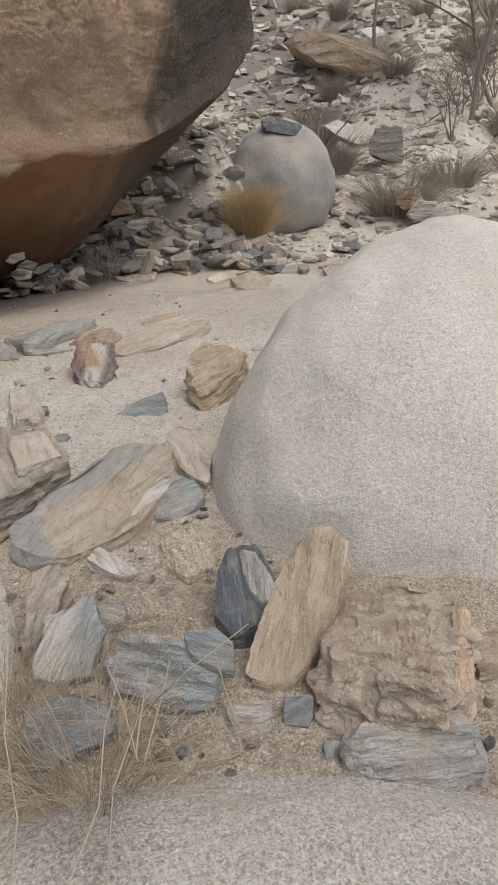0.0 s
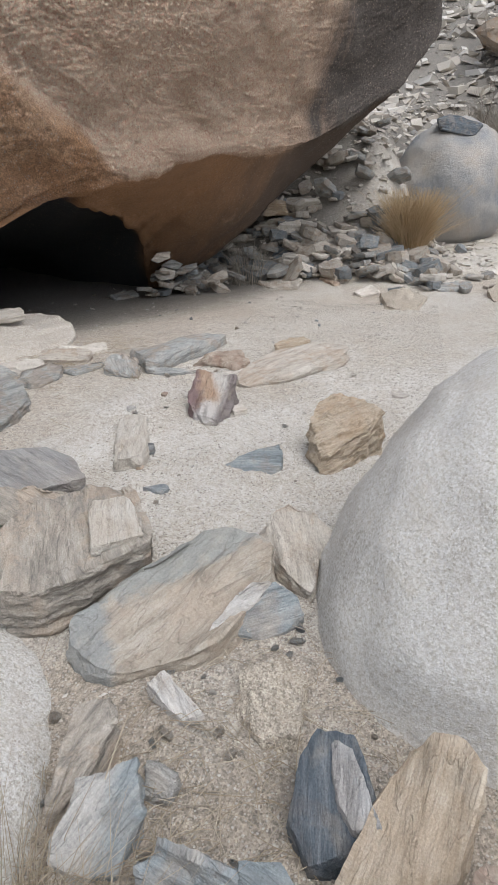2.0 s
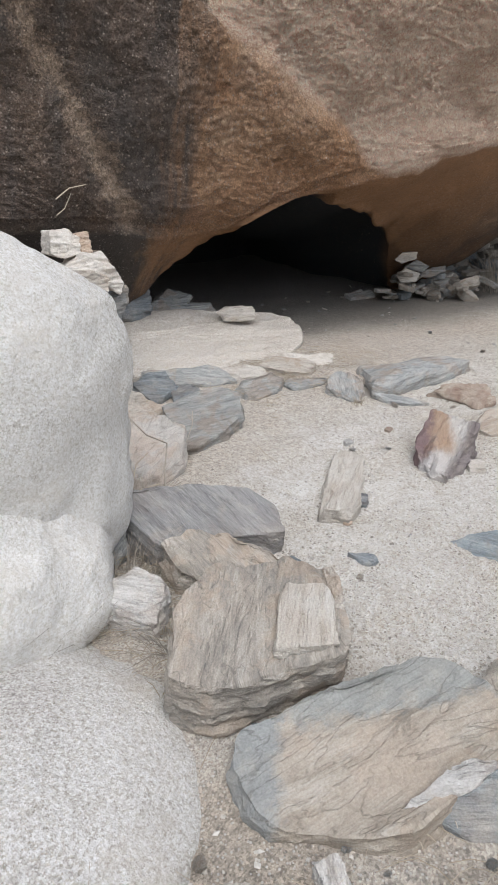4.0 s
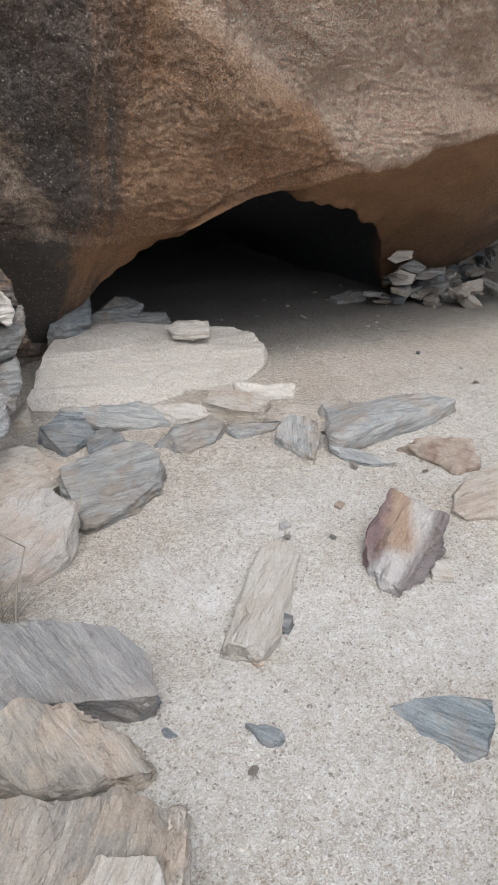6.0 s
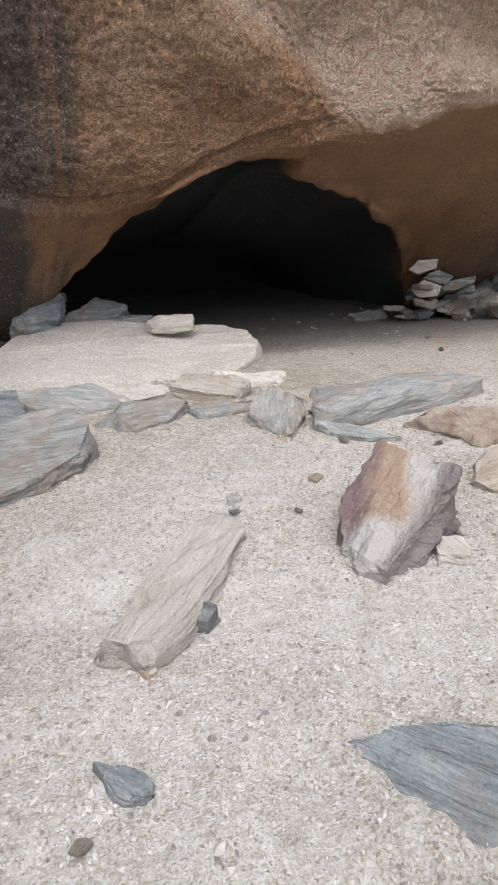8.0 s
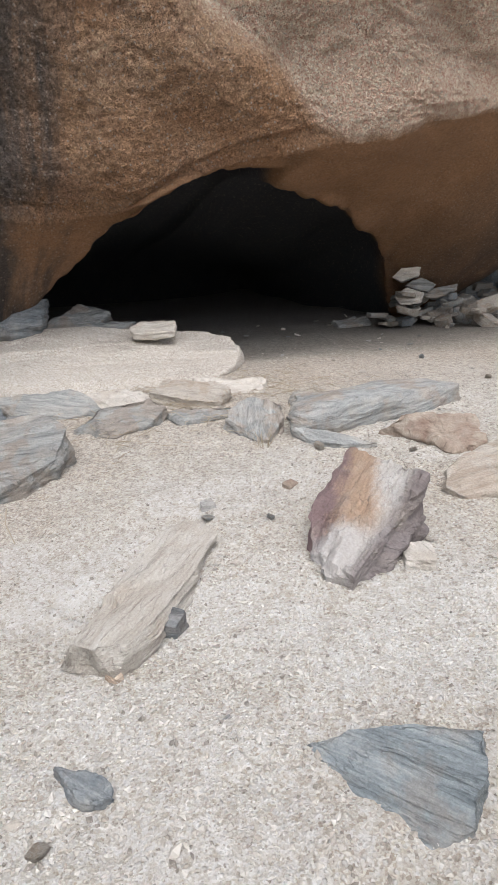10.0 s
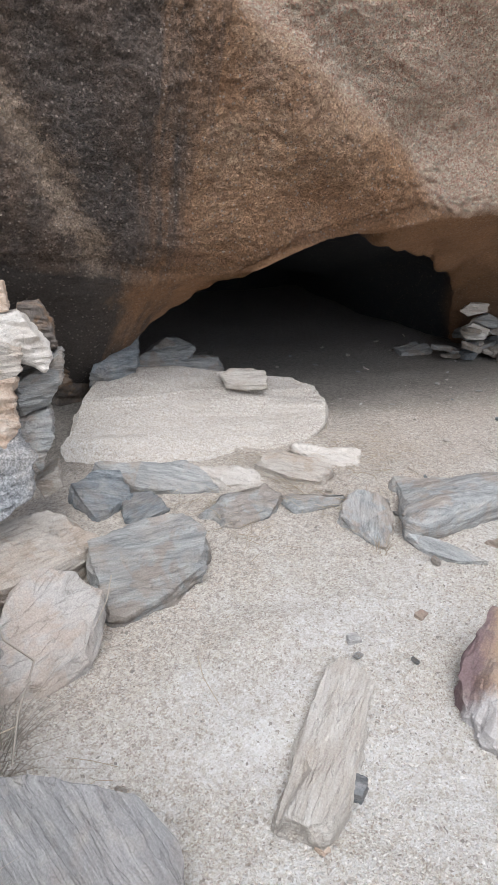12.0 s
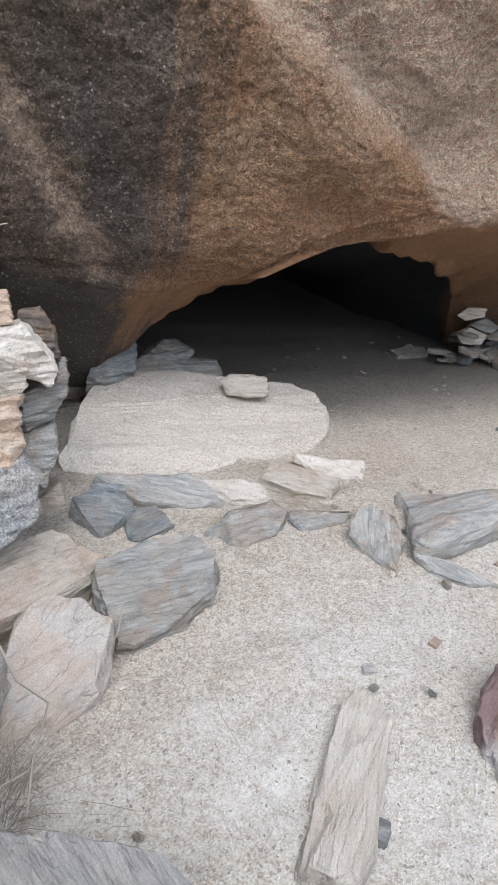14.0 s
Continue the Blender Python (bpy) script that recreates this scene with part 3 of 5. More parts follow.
    # local x runs along the front, local y into the rock
    ob.matrix_world = Matrix(((0.37, -0.929, 0, -3.4), (0.929, 0.37, 0, 4.9), (0, 0, 1, 0), (0, 0, 0, 1)))
    return tagged(ob, "huge brown overhanging granite boulder with a dark cave", "boulder")


cave_boulder()


# ---- rounded granite boulders ----
def granite_boulder(name, label, at, radii, yaw, seed, lumps=0.05, level=6, material=None, slump=None, boxy=1.0):
    bm = bmesh.new()
    bmesh.ops.create_icosphere(bm, subdivisions=level, radius=1.0)
    off = Vector((seed * 3.7, seed * 1.9, seed * 5.3))
    size = sum(radii) / 3
    for v in bm.verts:
        p = Vector([math.copysign(abs(c) ** boxy, c) for c in v.co])
        w = Vector((p.x * radii[0], p.y * radii[1], p.z * radii[2]))
        h = 1 + lumps * (1.4 * noise.noise(p * 1.3 + off) + 0.5 * noise.noise(p * 3.1 + off)) + 0.012 / size * noise.noise(w * 9 + off) + 0.008 / size * noise.noise(w * 24 + off) + 0.02 / size * noise.noise(w * 4.5 + off)
        v.co = w * h
        if slump:
            # the far shoulder sinks away
            side = v.co.x * math.cos(radians(yaw)) - v.co.y * math.sin(radians(yaw)) - slump[0]
            if side > 0 and v.co.z > -0.3:
                v.co.z -= slump[1] * (math.sqrt(side * side + 0.04) - 0.2) * min(1, (v.co.z + 0.3) / 0.8)
    me = bpy.data.meshes.new(name)
    bm.to_mesh(me)
    bm.free()
    me.materials.append(material or GRANITE)
    me.polygons.foreach_set("use_smooth", [True] * len(me.polygons))
    ob = new(name, me)
    ob.matrix_world = pose(*at, 0, 0, yaw)
    return tagged(ob, label, "boulder")


granite_boulder("granite_boulder", "big rounded pale grey granite boulder beside the path", (1.16, 3.55, -0.37), (1.63, 1.12, 1.50), 38.9, 1, 0.014, slump=(-0.15, 0.62))
granite_boulder("granite_boulder", "pale rounded granite boulder before the stacked stones", (-2.42, 2.29, 0.6), (0.45, 0.91, 0.78), -13.6, 2, 0.05, boxy=0.76)
granite_boulder("granite_boulder", "low bulge of pale granite under the rounded boulder", (-2.2, 2.28, 0.08), (0.43, 0.6, 0.47), -13, 6, 0.09)
granite_boulder("granite_bedrock", "low dome of pale granite bedrock beside the path", (-1.75, 1.75, -0.4), (0.95, 1.05, 0.5), 0, 3, 0.04, material=GRANITE_MID)
granite_boulder("granite_bedrock", "low dome of pale granite bedrock underfoot", (0.0, 0.9, -0.5), (1.3, 0.75, 0.38), 0, 4, 0.02, material=GRANITE_DUSTY)


# ---- broken stones ----
def rock(name, label, material, at, yaw, ring, foot=None, flare=1.04, thick=None, push=None, rough=1.0, drop=None, chips=6, category="stone", fine=46, group="", notch=None, grain=None, step=None):
    """A stone: the outline of its upper (or front) face, carried down to its foot, through its thickness or backwards, then broken up along its bedding.
    grain: the compass angle along which its layers run out at the surface, if not along its own x."""
    seed = Vector((at[0] * 7.1, at[1] * 5.3, at[2] * 9.7))
    bm = bmesh.new()
    top = [Vector(p) for p in ring]
    if push:
        low = [p * 0.92 + Vector(push) for p in top]
    elif thick:
        low = [Vector((p.x * 0.95, p.y * 0.95, p.z - thick)) for p in top]
    else:
        low = [Vector((p.x * flare, p.y * flare, foot)) for p in top]
    mids = [] if push else [a.lerp(b, 0.45) * 1.03 for a, b in zip(top, low)]
    if drop is not None:
        low += [Vector((p.x * 0.9 + (push[0] * 0.5 if push else 0), p.y * 0.9 + (push[1] * 0.5 if push else 0), drop)) for p in top]
    for p in top + mids + low:
        bm.verts.new(p)
    bmesh.ops.convex_hull(bm, input=bm.verts)
    bmesh.ops.delete(bm, geom=[v for v in bm.verts if not v.link_faces], context="VERTS")
    size = max((a - b).length for a in top for b in top)
    pick = random.Random(round(at[0] * 100) + 7 * round(at[1] * 100))
    for _ in range(2 if thick else chips):
        way = Vector((pick.gauss(0, 1), pick.gauss(0, 1), pick.gauss(0, 0.8))).normalized()
        reach = max(v.co.dot(way) for v in bm.verts)
        cut = bmesh.ops.bisect_plane(bm, geom=bm.verts[:] + bm.edges[:] + bm.faces[:], plane_co=way * (reach - 0.05 * size * pick.uniform(0.3, 1)), plane_no=way, clear_outer=True)
        bmesh.ops.holes_fill(bm, edges=[e for e in cut["geom_cut"] if isinstance(e, bmesh.types.BMEdge)], sides=0)
    step = step or min(max(size / fine, 0.0065), 0.018 * max(1, size / 2))
    bmesh.ops.triangulate(bm, faces=bm.faces)
    for _ in range(7):
        long = [e for e in bm.edges if e.calc_length() > step * 1.5]
        if not long:
            break
        bmesh.ops.subdivide_edges(bm, edges=long, cuts=1)
        bmesh.ops.triangulate(bm, faces=[f for f in bm.faces if len(f.verts) > 3])
    bm.normal_update()
    # the stone's bedding: along the streaks, across them, and up through the layers
    mid = sum(top, Vector()) / len(top)
    up = Vector((0, 0, 1))
    if not push:
        up = sum(((a - mid).cross(b - mid) for a, b in zip(top, top[1:] + top[:1])), Vector()).normalized()
        up = -up if up.z < 0 else up
    turn = radians(grain - yaw) if grain is not None else 0.0
    along = Vector((math.cos(turn), math.sin(turn), 0))
    along = (along - up * along.dot(up)).normalized()
    across = up.cross(along)
    a = min(0.026 * size, 0.013 * max(1, size)) * rough
    f = 4.2 / max(size, 0.15)
    lamina = min(max(0.05 * size, 0.006), 0.02)
    small = min(size, 0.6)
    moved, beds = [], []
    for v in bm.verts:
        p = v.co + seed
        bed = Vector((v.co.dot(along), v.co.dot(across), v.co.dot(up)))
        beds.append(bed)
        b = bed + seed
        flat = abs(v.normal.dot(up))
        # cleavage: the face breaks away in thin sheets with sharp steps that run along the grain
        q = Vector((b.x * 0.42 * f, b.y * 1.35 * f, b.z * 1.8 * f))
        w = 5.0 * (noise.noise(q) + 0.4 * noise.noise(q * 2.7))
        sheet_no = math.floor(w)
        ledge = (sheet_no + min(1.0, (w - sheet_no) * 6)) / 5.0
        h = a * (2.3 * ledge + 0.45 * noise.noise(p * (7 / size)) + 0.3 * noise.noise(p * (19 / size)))
        # broken ends of the layers, each set back by its own amount
        g = (b.z + 0.35 * lamina * noise.noise(b * (5 / size))) / lamina
        k = math.floor(g)
        back = noise.noise(Vector((k * 3.71, b.x * 2.2 / size, b.y * 2.2 / size)))
        nextback = noise.noise(Vector(((k + 1) * 3.71, b.x * 2.2 / size, b.y * 2.2 / size)))
        t = max(0.0, (g - k) * 4 - 3)
        h += (1 - flat) * small * (0.4 if thick else 1.0) * (0.030 * (back * (1 - t) + nextback * t) + 0.016 * noise.noise(p * (11 / size)))
        h += 0.0016 * noise.noise(Vector((b.x * 25, b.y * 85, b.z * 85))) + 0.0008 * noise.noise(p * 110)
        moved.append(v.co + v.normal * h)
    for v, p in zip(bm.verts, moved):
        v.co = p
        if notch and p.x > notch[0] + 0.012 * noise.noise(p * 30) and p.y < notch[1] and p.z > -0.12:
            # a corner broken out along the grain
            v.co.z -= notch[2] * min(1, (notch[1] - p.y) / 0.012)
    me = bpy.data.meshes.new(name)
    bm.to_mesh(me)
    bm.free()
    me.materials.append(material)
    me.polygons.foreach_set("use_smooth", [True] * len(me.polygons))
    me.set_sharp_from_angle(angle=radians(26))
    me.attributes.new("bed", "FLOAT_VECTOR", "POINT").data.foreach_set("vector", [c for b in beds for c in b])
    ob = new(name, me)
    ob.matrix_world = pose(*at, 0, 0, yaw)
    return tagged(ob, label, category, group)


# ---- the stones of the place, one by one ----
rock("limestone_slab", "large pale tilted stone slab before the cave mouth", SANDSTONE, (-3.60, 5.51, 0.29), 61,
     [(-0.893, -0.225, -0.084), (-0.762, 0.219, 0.025), (-0.603, 0.555, 0.11), (-0.384, 0.575, 0.122), (-0.178, 0.59, 0.133), (0.028, 0.506, 0.121), (0.246, 0.458, 0.117), (0.762, 0.322, 0.104), (0.877, 0.18, 0.074), (0.894, 0.014, 0.036), (0.757, -0.273, -0.037), (0.574, -0.423, -0.078), (0.26, -0.43, -0.085), (0.004, -0.46, -0.1), (-0.098, -0.506, -0.122), (-0.504, -0.538, -0.144), (-0.904, -0.4, -0.126)], foot=-0.21, flare=1.0, chips=2, rough=0.8)
rock("capstone", "small flat pale stone resting on the big slab", PALEBAND, (-3.60, 5.90, 0.46), 32,
     [(-0.182, 0.015, -0.014), (-0.084, 0.097, 0.023), (0.09, 0.109, 0.046), (0.162, 0.007, 0.02), (0.183, -0.087, -0.008), (0.047, -0.104, -0.028), (-0.108, -0.085, -0.039)], thick=.034, flare=1.04)
rock("stone_block", "dark grey angular stone in the row of flat stones", SLATE, (-3.19, 4.42, 0.18), 34,
     [(-0.198, 0.032, 0.006), (-0.09, 0.102, 0.06), (0.04, 0.111, 0.076), (0.14, 0.016, 0.02), (0.032, -0.095, -0.061), (-0.005, -0.111, -0.074), (-0.123, -0.016, -0.02)], foot=-0.13, flare=1.04)
rock("stone_chip", "small blue-grey stone wedged in the row", SLATE, (-3.01, 4.50, 0.15), 80,
     [(-0.03, 0.11, 0.02), (0.11, 0.05, 0.04), (0.11, -0.09, 0), (-0.09, -0.08, -0.04), (-0.1, 0.01, -0.03)], foot=-0.09, flare=1.04)
rock("flat_stone", "long grey flat stone lying along the slab", SCHIST, (-3.13, 4.77, 0.20), 29,
     [(-0.44, 0.02, 0), (-0.09, 0.02, 0.03), (0.13, 0.11, 0.05), (0.29, -0.01, 0), (0.21, -0.05, -0.03), (-0.1, -0.11, -0.04)], foot=-0.12, flare=1.04)
rock("flat_stone", "pale cream flat stone on the sand", PALE, (-2.86, 5.00, 0.23), 31,
     [(-0.21, 0.03, 0.02), (0.13, 0.06, 0.03), (0.17, -0.01, -0.01), (-0.01, -0.07, -0.03), (-0.09, -0.01, -0.02)], foot=-0.12, flare=1.04)
rock("flat_stone", "grey layered flat stone with broken edges", SCHIST, (-2.62, 4.85, 0.20), 63,
     [(-0.11, 0.07, 0.04), (0.14, 0.09, 0.06), (0.2, 0.01, 0.03), (0.09, -0.09, -0.02), (-0.09, -0.11, -0.06), (-0.22, 0.03, -0.05)], foot=-0.11, flare=1.04)
rock("flat_stone", "tan flat stone with a rusty end", TAN, (-2.71, 5.37, 0.24), 21,
     [(-0.18, 0.09, 0.03), (0.01, 0.07, 0.03), (0.21, 0.07, 0.02), (0.17, -0.07, -0.04), (-0, -0.11, -0.03), (-0.21, -0.06, -0.02)], foot=-0.11, flare=1.04)
rock("flat_stone", "thin sandy flat stone half buried in sand", PALE, (-2.69, 5.70, 0.22), 32,
     [(-0.24, 0.06, 0), (0.19, 0.09, 0.02), (0.15, -0.06, -0.01), (-0.1, -0.08, -0.01)], foot=-0.07, flare=1.04)
rock("flat_stone", "thin blue-grey flat stone half buried in sand", SCHIST, (-2.43, 5.17, 0.19), 53,
     [(-0.19, 0.06, 0.01), (0.19, 0.04, 0.02), (0.11, -0.03, -0.01), (-0.11, -0.06, -0.02)], foot=-0.07, flare=1.04)
rock("flat_stone", "blue-grey triangular flat stone on the sand", SCHIST, (-2.12, 5.21, 0.22), -55,
     [(-0.17, -0.09, 0.05), (-0.17, 0.1, 0.05), (-0.01, 0.12, 0), (0.21, 0.06, -0.05), (0.12, -0.05, -0.05), (0.02, -0.14, -0.01)], foot=-0.10, flare=1.04)
rock("stone_block", "large grey layered block at the sand's edge", SCHIST, (-2.60, 4.23, 0.21), 59,
     [(-0.257, 0.085, 0.009), (-0.06, 0.141, 0.057), (0.159, 0.128, 0.076), (0.256, 0.018, 0.037), (0.222, -0.109, -0.026), (0.035, -0.205, -0.091), (-0.14, -0.262, -0.137), (-0.191, -0.241, -0.133), (-0.245, -0.035, -0.045)], foot=-0.22, flare=0.98, chips=1, grain=62)
rock("stone_block", "pale block with an orange weathered side", PALEPINK, (-2.51, 3.67, 0.15), -88,
     [(0.127, -0.088, -0.014), (0.026, -0.182, 0.078), (-0.11, -0.154, 0.124), (-0.181, -0.06, 0.109), (-0.217, 0.044, 0.073), (-0.164, 0.085, 0.029), (-0.061, 0.151, -0.05), (0.098, 0.116, -0.102), (0.247, 0.042, -0.132)], foot=-0.20, flare=0.98, chips=2, rough=0.7)
rock("wall_slab", "broad brown slab at the foot of the stacked stones", TAN, (-2.89, 3.79, 0.23), -86,
     [(0.225, -0.129, 0.086), (0.028, -0.066, 0.046), (-0.105, -0.101, 0.074), (-0.266, -0.12, 0.092), (-0.319, -0.038, 0.035), (-0.361, 0.04, -0.019), (-0.235, 0.093, -0.06), (0.049, 0.096, -0.069), (0.346, 0.053, -0.046)], foot=-0.29, flare=1.04)
rock("granite_stone", "rounded blue-grey granite stone in the stack", GRANITE_GREY, (-2.96, 3.72, 0.51), -88,
     [(0.14, -0.12, 0.07), (-0.02, -0.08, 0.14), (-0.17, -0.05, 0.14), (-0.2, 0.01, 0.07), (-0.14, 0.06, -0.06), (-0, 0.08, -0.11), (0.15, 0.07, -0.13), (0.24, 0.03, -0.12)], push=(-0.20, -0.35, -0.02))
rock("wall_stone", "small layered grey stone in the stack", SCHIST, (-3.18, 4.06, 0.58), 83,
     [(-0.05, 0.07, 0.06), (0.07, 0.03, 0.1), (0.07, -0.02, 0), (-0.01, -0.05, -0.13), (-0.08, -0.03, -0.04)], push=(0.13, 0.27, -0.02))
rock("wall_stone", "bluish flat stone in the stack", SCHIST, (-3.26, 4.12, 0.76), 88,
     [(-0.08, 0.04, 0.04), (0.13, 0.01, 0.12), (0.12, -0.01, 0.05), (0.04, -0.01, -0.08), (-0.09, -0.01, -0.1), (-0.12, -0.02, -0.02)], push=(0.18, 0.30, -0.02))
rock("wall_stone", "orange-pink block in the stack", PEACH, (-3.12, 3.79, 0.73), 76,
     [(-0.14, 0.06, 0.1), (0.02, 0.04, 0.14), (0.15, 0.06, 0.15), (0.13, -0.02, -0.06), (0.06, -0.08, -0.11), (-0.06, -0.06, -0.14), (-0.17, -0, -0.07)], push=(0.08, 0.34, -0.02))
rock("wall_stone", "brown banded slab in the stack", TAN, (-3.19, 3.84, 0.93), 74,
     [(-0.14, 0.04, 0.09), (0.01, 0.01, 0.09), (0.17, 0.02, 0.05), (0.15, -0.01, -0.03), (-0.01, -0.05, -0.1), (-0.17, -0.02, -0.1)], push=(0.07, 0.34, -0.02))
rock("wall_stone", "pale grey slab lying on the stack", PALE, (-3.25, 4.00, 1.00), 80,
     [(-0.23, 0, 0.03), (-0.09, 0.04, 0.1), (0.05, 0.04, 0.1), (0.1, 0, 0.02), (0.18, -0, -0.06), (0.14, -0.01, -0.14), (-0.01, -0.03, -0.05), (-0.12, -0.03, 0.01)], push=(0.10, 0.28, -0.02))
rock("wall_stone", "small pinkish stone on top of the stack", PEACH, (-3.38, 4.02, 1.15), 60,
     [(-0.04, 0.01, 0.06), (0.03, 0.01, 0.07), (0.05, -0.01, -0.05), (-0.04, -0.02, -0.07)], push=(-0.00, 0.20, -0.02))
rock("wall_stone", "whitish flat stone on top of the stack", PALE, (-3.35, 3.86, 1.16), 64,
     [(-0.08, 0.02, 0.07), (0.02, 0.02, 0.08), (0.09, 0.01, 0.03), (0.08, -0.01, -0.05), (-0.01, -0.02, -0.08), (-0.09, -0.01, -0.06)], push=(0.00, 0.30, -0.02))
rock("wall_stone", "small tan stone at the foot of the stack", TAN, (-3.16, 4.10, 0.34), 67,
     [(-0.06, 0.02, 0.01), (0.04, 0.03, 0.06), (0.05, -0.02, -0.01), (-0.03, -0.03, -0.06)], push=(0.04, 0.20, -0.02))
rock("wall_stone", "grey-brown stone behind the stack", DARKROCK, (-3.53, 4.28, 0.97), 52,
     [(-0.08, 0.02, 0.1), (0.01, 0.03, 0.11), (0.08, 0.01, 0.01), (0.09, -0.01, -0.09), (-0.02, -0.04, -0.13), (-0.08, -0.01, -0.01)], push=(-0.03, 0.30, -0.02))
rock("wall_stone", "dark grey stone at the cave's edge", SLATE, (-4.28, 5.32, 0.51), 84,
     [(-0.2, 0.03, -0.08), (0.01, 0.09, 0.09), (0.19, 0.04, 0.11), (0.11, -0.09, -0.04), (-0.11, -0.07, -0.07)], push=(0.19, 0.29, -0.02), drop=-0.38)
rock("wall_stone", "grey flat stone at the cave's edge", SCHIST, (-4.31, 5.79, 0.45), 80,
     [(-0.29, 0, -0.04), (0.07, 0.12, 0.1), (0.24, -0.01, 0.06), (0.14, -0.09, -0.02), (-0.17, -0.03, -0.09)], push=(0.17, 0.25, -0.02), drop=-0.29)
rock("wall_stone", "low grey stone behind the big slab", SCHIST, (-4.10, 5.96, 0.40), 52,
     [(-0.2, 0.02, 0.04), (0.13, 0.02, 0.04), (0.17, -0.01, -0.02), (-0.1, -0.03, -0.06)], push=(0.04, 0.25, -0.02), drop=-0.23)
rock("flat_stone", "flat grey stone on the cave floor", SCHIST, (-3.71, 8.66, 0.29), 75,
     [(-0.2, 0.09, 0), (0.14, 0.14, 0.03), (0.2, -0.03, 0.02), (0.09, -0.12, -0.02), (-0.24, -0.07, -0.03)], foot=-0.09, flare=1.04)
rock("rubble_stone", "pale stone on the pile beside the cave", PALE, (-3.21, 8.76, 0.76), 26,
     [(-0.14, -0, -0.04), (-0.04, 0, 0.06), (0.12, 0, 0.06), (0.11, -0, -0.01), (-0.06, -0, -0.07)], push=(0.00, 0.25, -0.02))
rock("rubble_stone", "grey stone in the pile beside the cave", SCHIST, (-3.07, 8.82, 0.66), 25,
     [(-0.16, -0, -0.01), (-0.02, 0, 0.07), (0.12, 0, 0.01), (0.06, -0, -0.06)], push=(0.00, 0.25, -0.02))
rock("rubble_stone", "whitish stone in the pile beside the cave", PALE, (-3.15, 8.73, 0.55), 26,
     [(-0.14, -0, 0), (-0.03, 0.01, 0.09), (0.13, 0, 0.03), (0.11, -0, -0.05), (-0.07, -0, -0.07)], push=(-0.00, 0.25, -0.02))
rock("rubble_stone", "flat grey stone in the pile beside the cave", SCHIST, (-2.92, 8.90, 0.60), 30,
     [(-0.17, 0.01, -0.04), (-0.06, -0, 0.03), (0.15, 0.03, 0.07), (0.13, -0.02, 0.01), (-0.05, -0.01, -0.07)], push=(0.03, 0.25, -0.02))
rock("log_stone", "long pale log-shaped stone lying on the gravel", PALEBAND, (-1.50, 4.04, 0.12), -79,
     [(0.276, -0.058, -0.056), (0.184, -0.076, -0.048), (0.08, -0.105, -0.039), (-0.081, -0.114, -0.025), (-0.278, -0.153, -0.008), (-0.363, -0.146, -0.001), (-0.368, -0.086, 0.001), (-0.29, 0.002, -0.005), (-0.111, 0.055, -0.02), (0.119, 0.088, -0.039), (0.256, 0.081, -0.052), (0.26, -0.018, -0.05)], foot=-0.16, flare=0.96, chips=1, rough=0.8, grain=-70, notch=(0.09, -0.035, 0.022))
rock("stone_chip", "dark blue stone chip beside the log-shaped stone", SLATE, (-1.40, 4.00, 0.06), 35,
     [(-0.04, -0.02, -0.01), (-0.02, 0.03, 0.01), (0.04, 0.02, 0.01), (0.02, -0.03, -0.01)], foot=-0.07, flare=1.04)
rock("rusty_stone", "purple and rust stained quartz stone standing on sand", RUST, (-1.20, 4.58, 0.24), -86,
     [(-0.164, -0.129, 0.091), (-0.149, 0.002, 0.089), (-0.119, 0.136, 0.078), (-0.023, 0.097, 0.017), (0.1, 0.083, -0.06), (0.201, 0.081, -0.123), (0.151, -0.081, -0.101), (0.061, -0.134, -0.048), (-0.054, -0.143, 0.022)], foot=-0.2, flare=1.0, chips=1, rough=1.3)
rock("flat_stone", "rusty brown flat stone tilted on the sand", BROWN, (-1.39, 5.49, 0.24), 5,
     [(-0.25, -0, -0.01), (-0.15, 0.02, 0.04), (0.1, 0.16, 0.05), (0.21, -0.01, -0.02), (0.11, -0.11, -0.04), (-0.02, -0.06, -0.03)], foot=-0.10, flare=1.04)
rock("flat_stone", "long bluish-grey slab lying flat on the sand", SCHIST, (-1.83, 5.66, 0.27), 70,
     [(-0.13, 0.39, -0.04), (-0.43, -0.08, 0.01), (-0.17, -0.02, 0.04), (0.48, 0.06, 0.05), (0.55, -0.07, 0.03), (0.32, -0.1, -0.01), (-0.21, -0.08, -0.03), (-0.41, -0.1, -0.04)], foot=-0.13, flare=1.04)
rock("flat_stone", "thin dark flake of stone on the sand", SCHIST, (-1.76, 5.24, 0.19), 3,
     [(-0.2, 0.03, 0.01), (-0.04, 0.05, 0.01), (0.21, 0.05, 0), (0.08, -0.06, -0.01), (-0.05, -0.06, -0.01)], foot=-0.06, flare=1.04)
rock("flat_stone", "long pale slab lying flat on the sand", TAN, (-0.85, 5.50, 0.25), 56,
     [(-0.47, 0.1, -0.03), (0, 0.23, 0.04), (0.33, 0.23, 0.06), (0.57, -0.1, 0.05), (0.37, -0.18, 0), (-0.21, -0.18, -0.05), (-0.59, -0.09, -0.08)], foot=-0.14, flare=1.04)
rock("stone_chip", "small reddish stone beside the pale slab", OCHRE, (-0.97, 6.12, 0.26), 41,
     [(-0.13, 0.04, 0.01), (0.06, 0.09, 0.04), (0.18, -0.03, 0.02), (0.05, -0.06, -0.03), (-0.17, -0.05, -0.03)], foot=-0.09, flare=1.04)
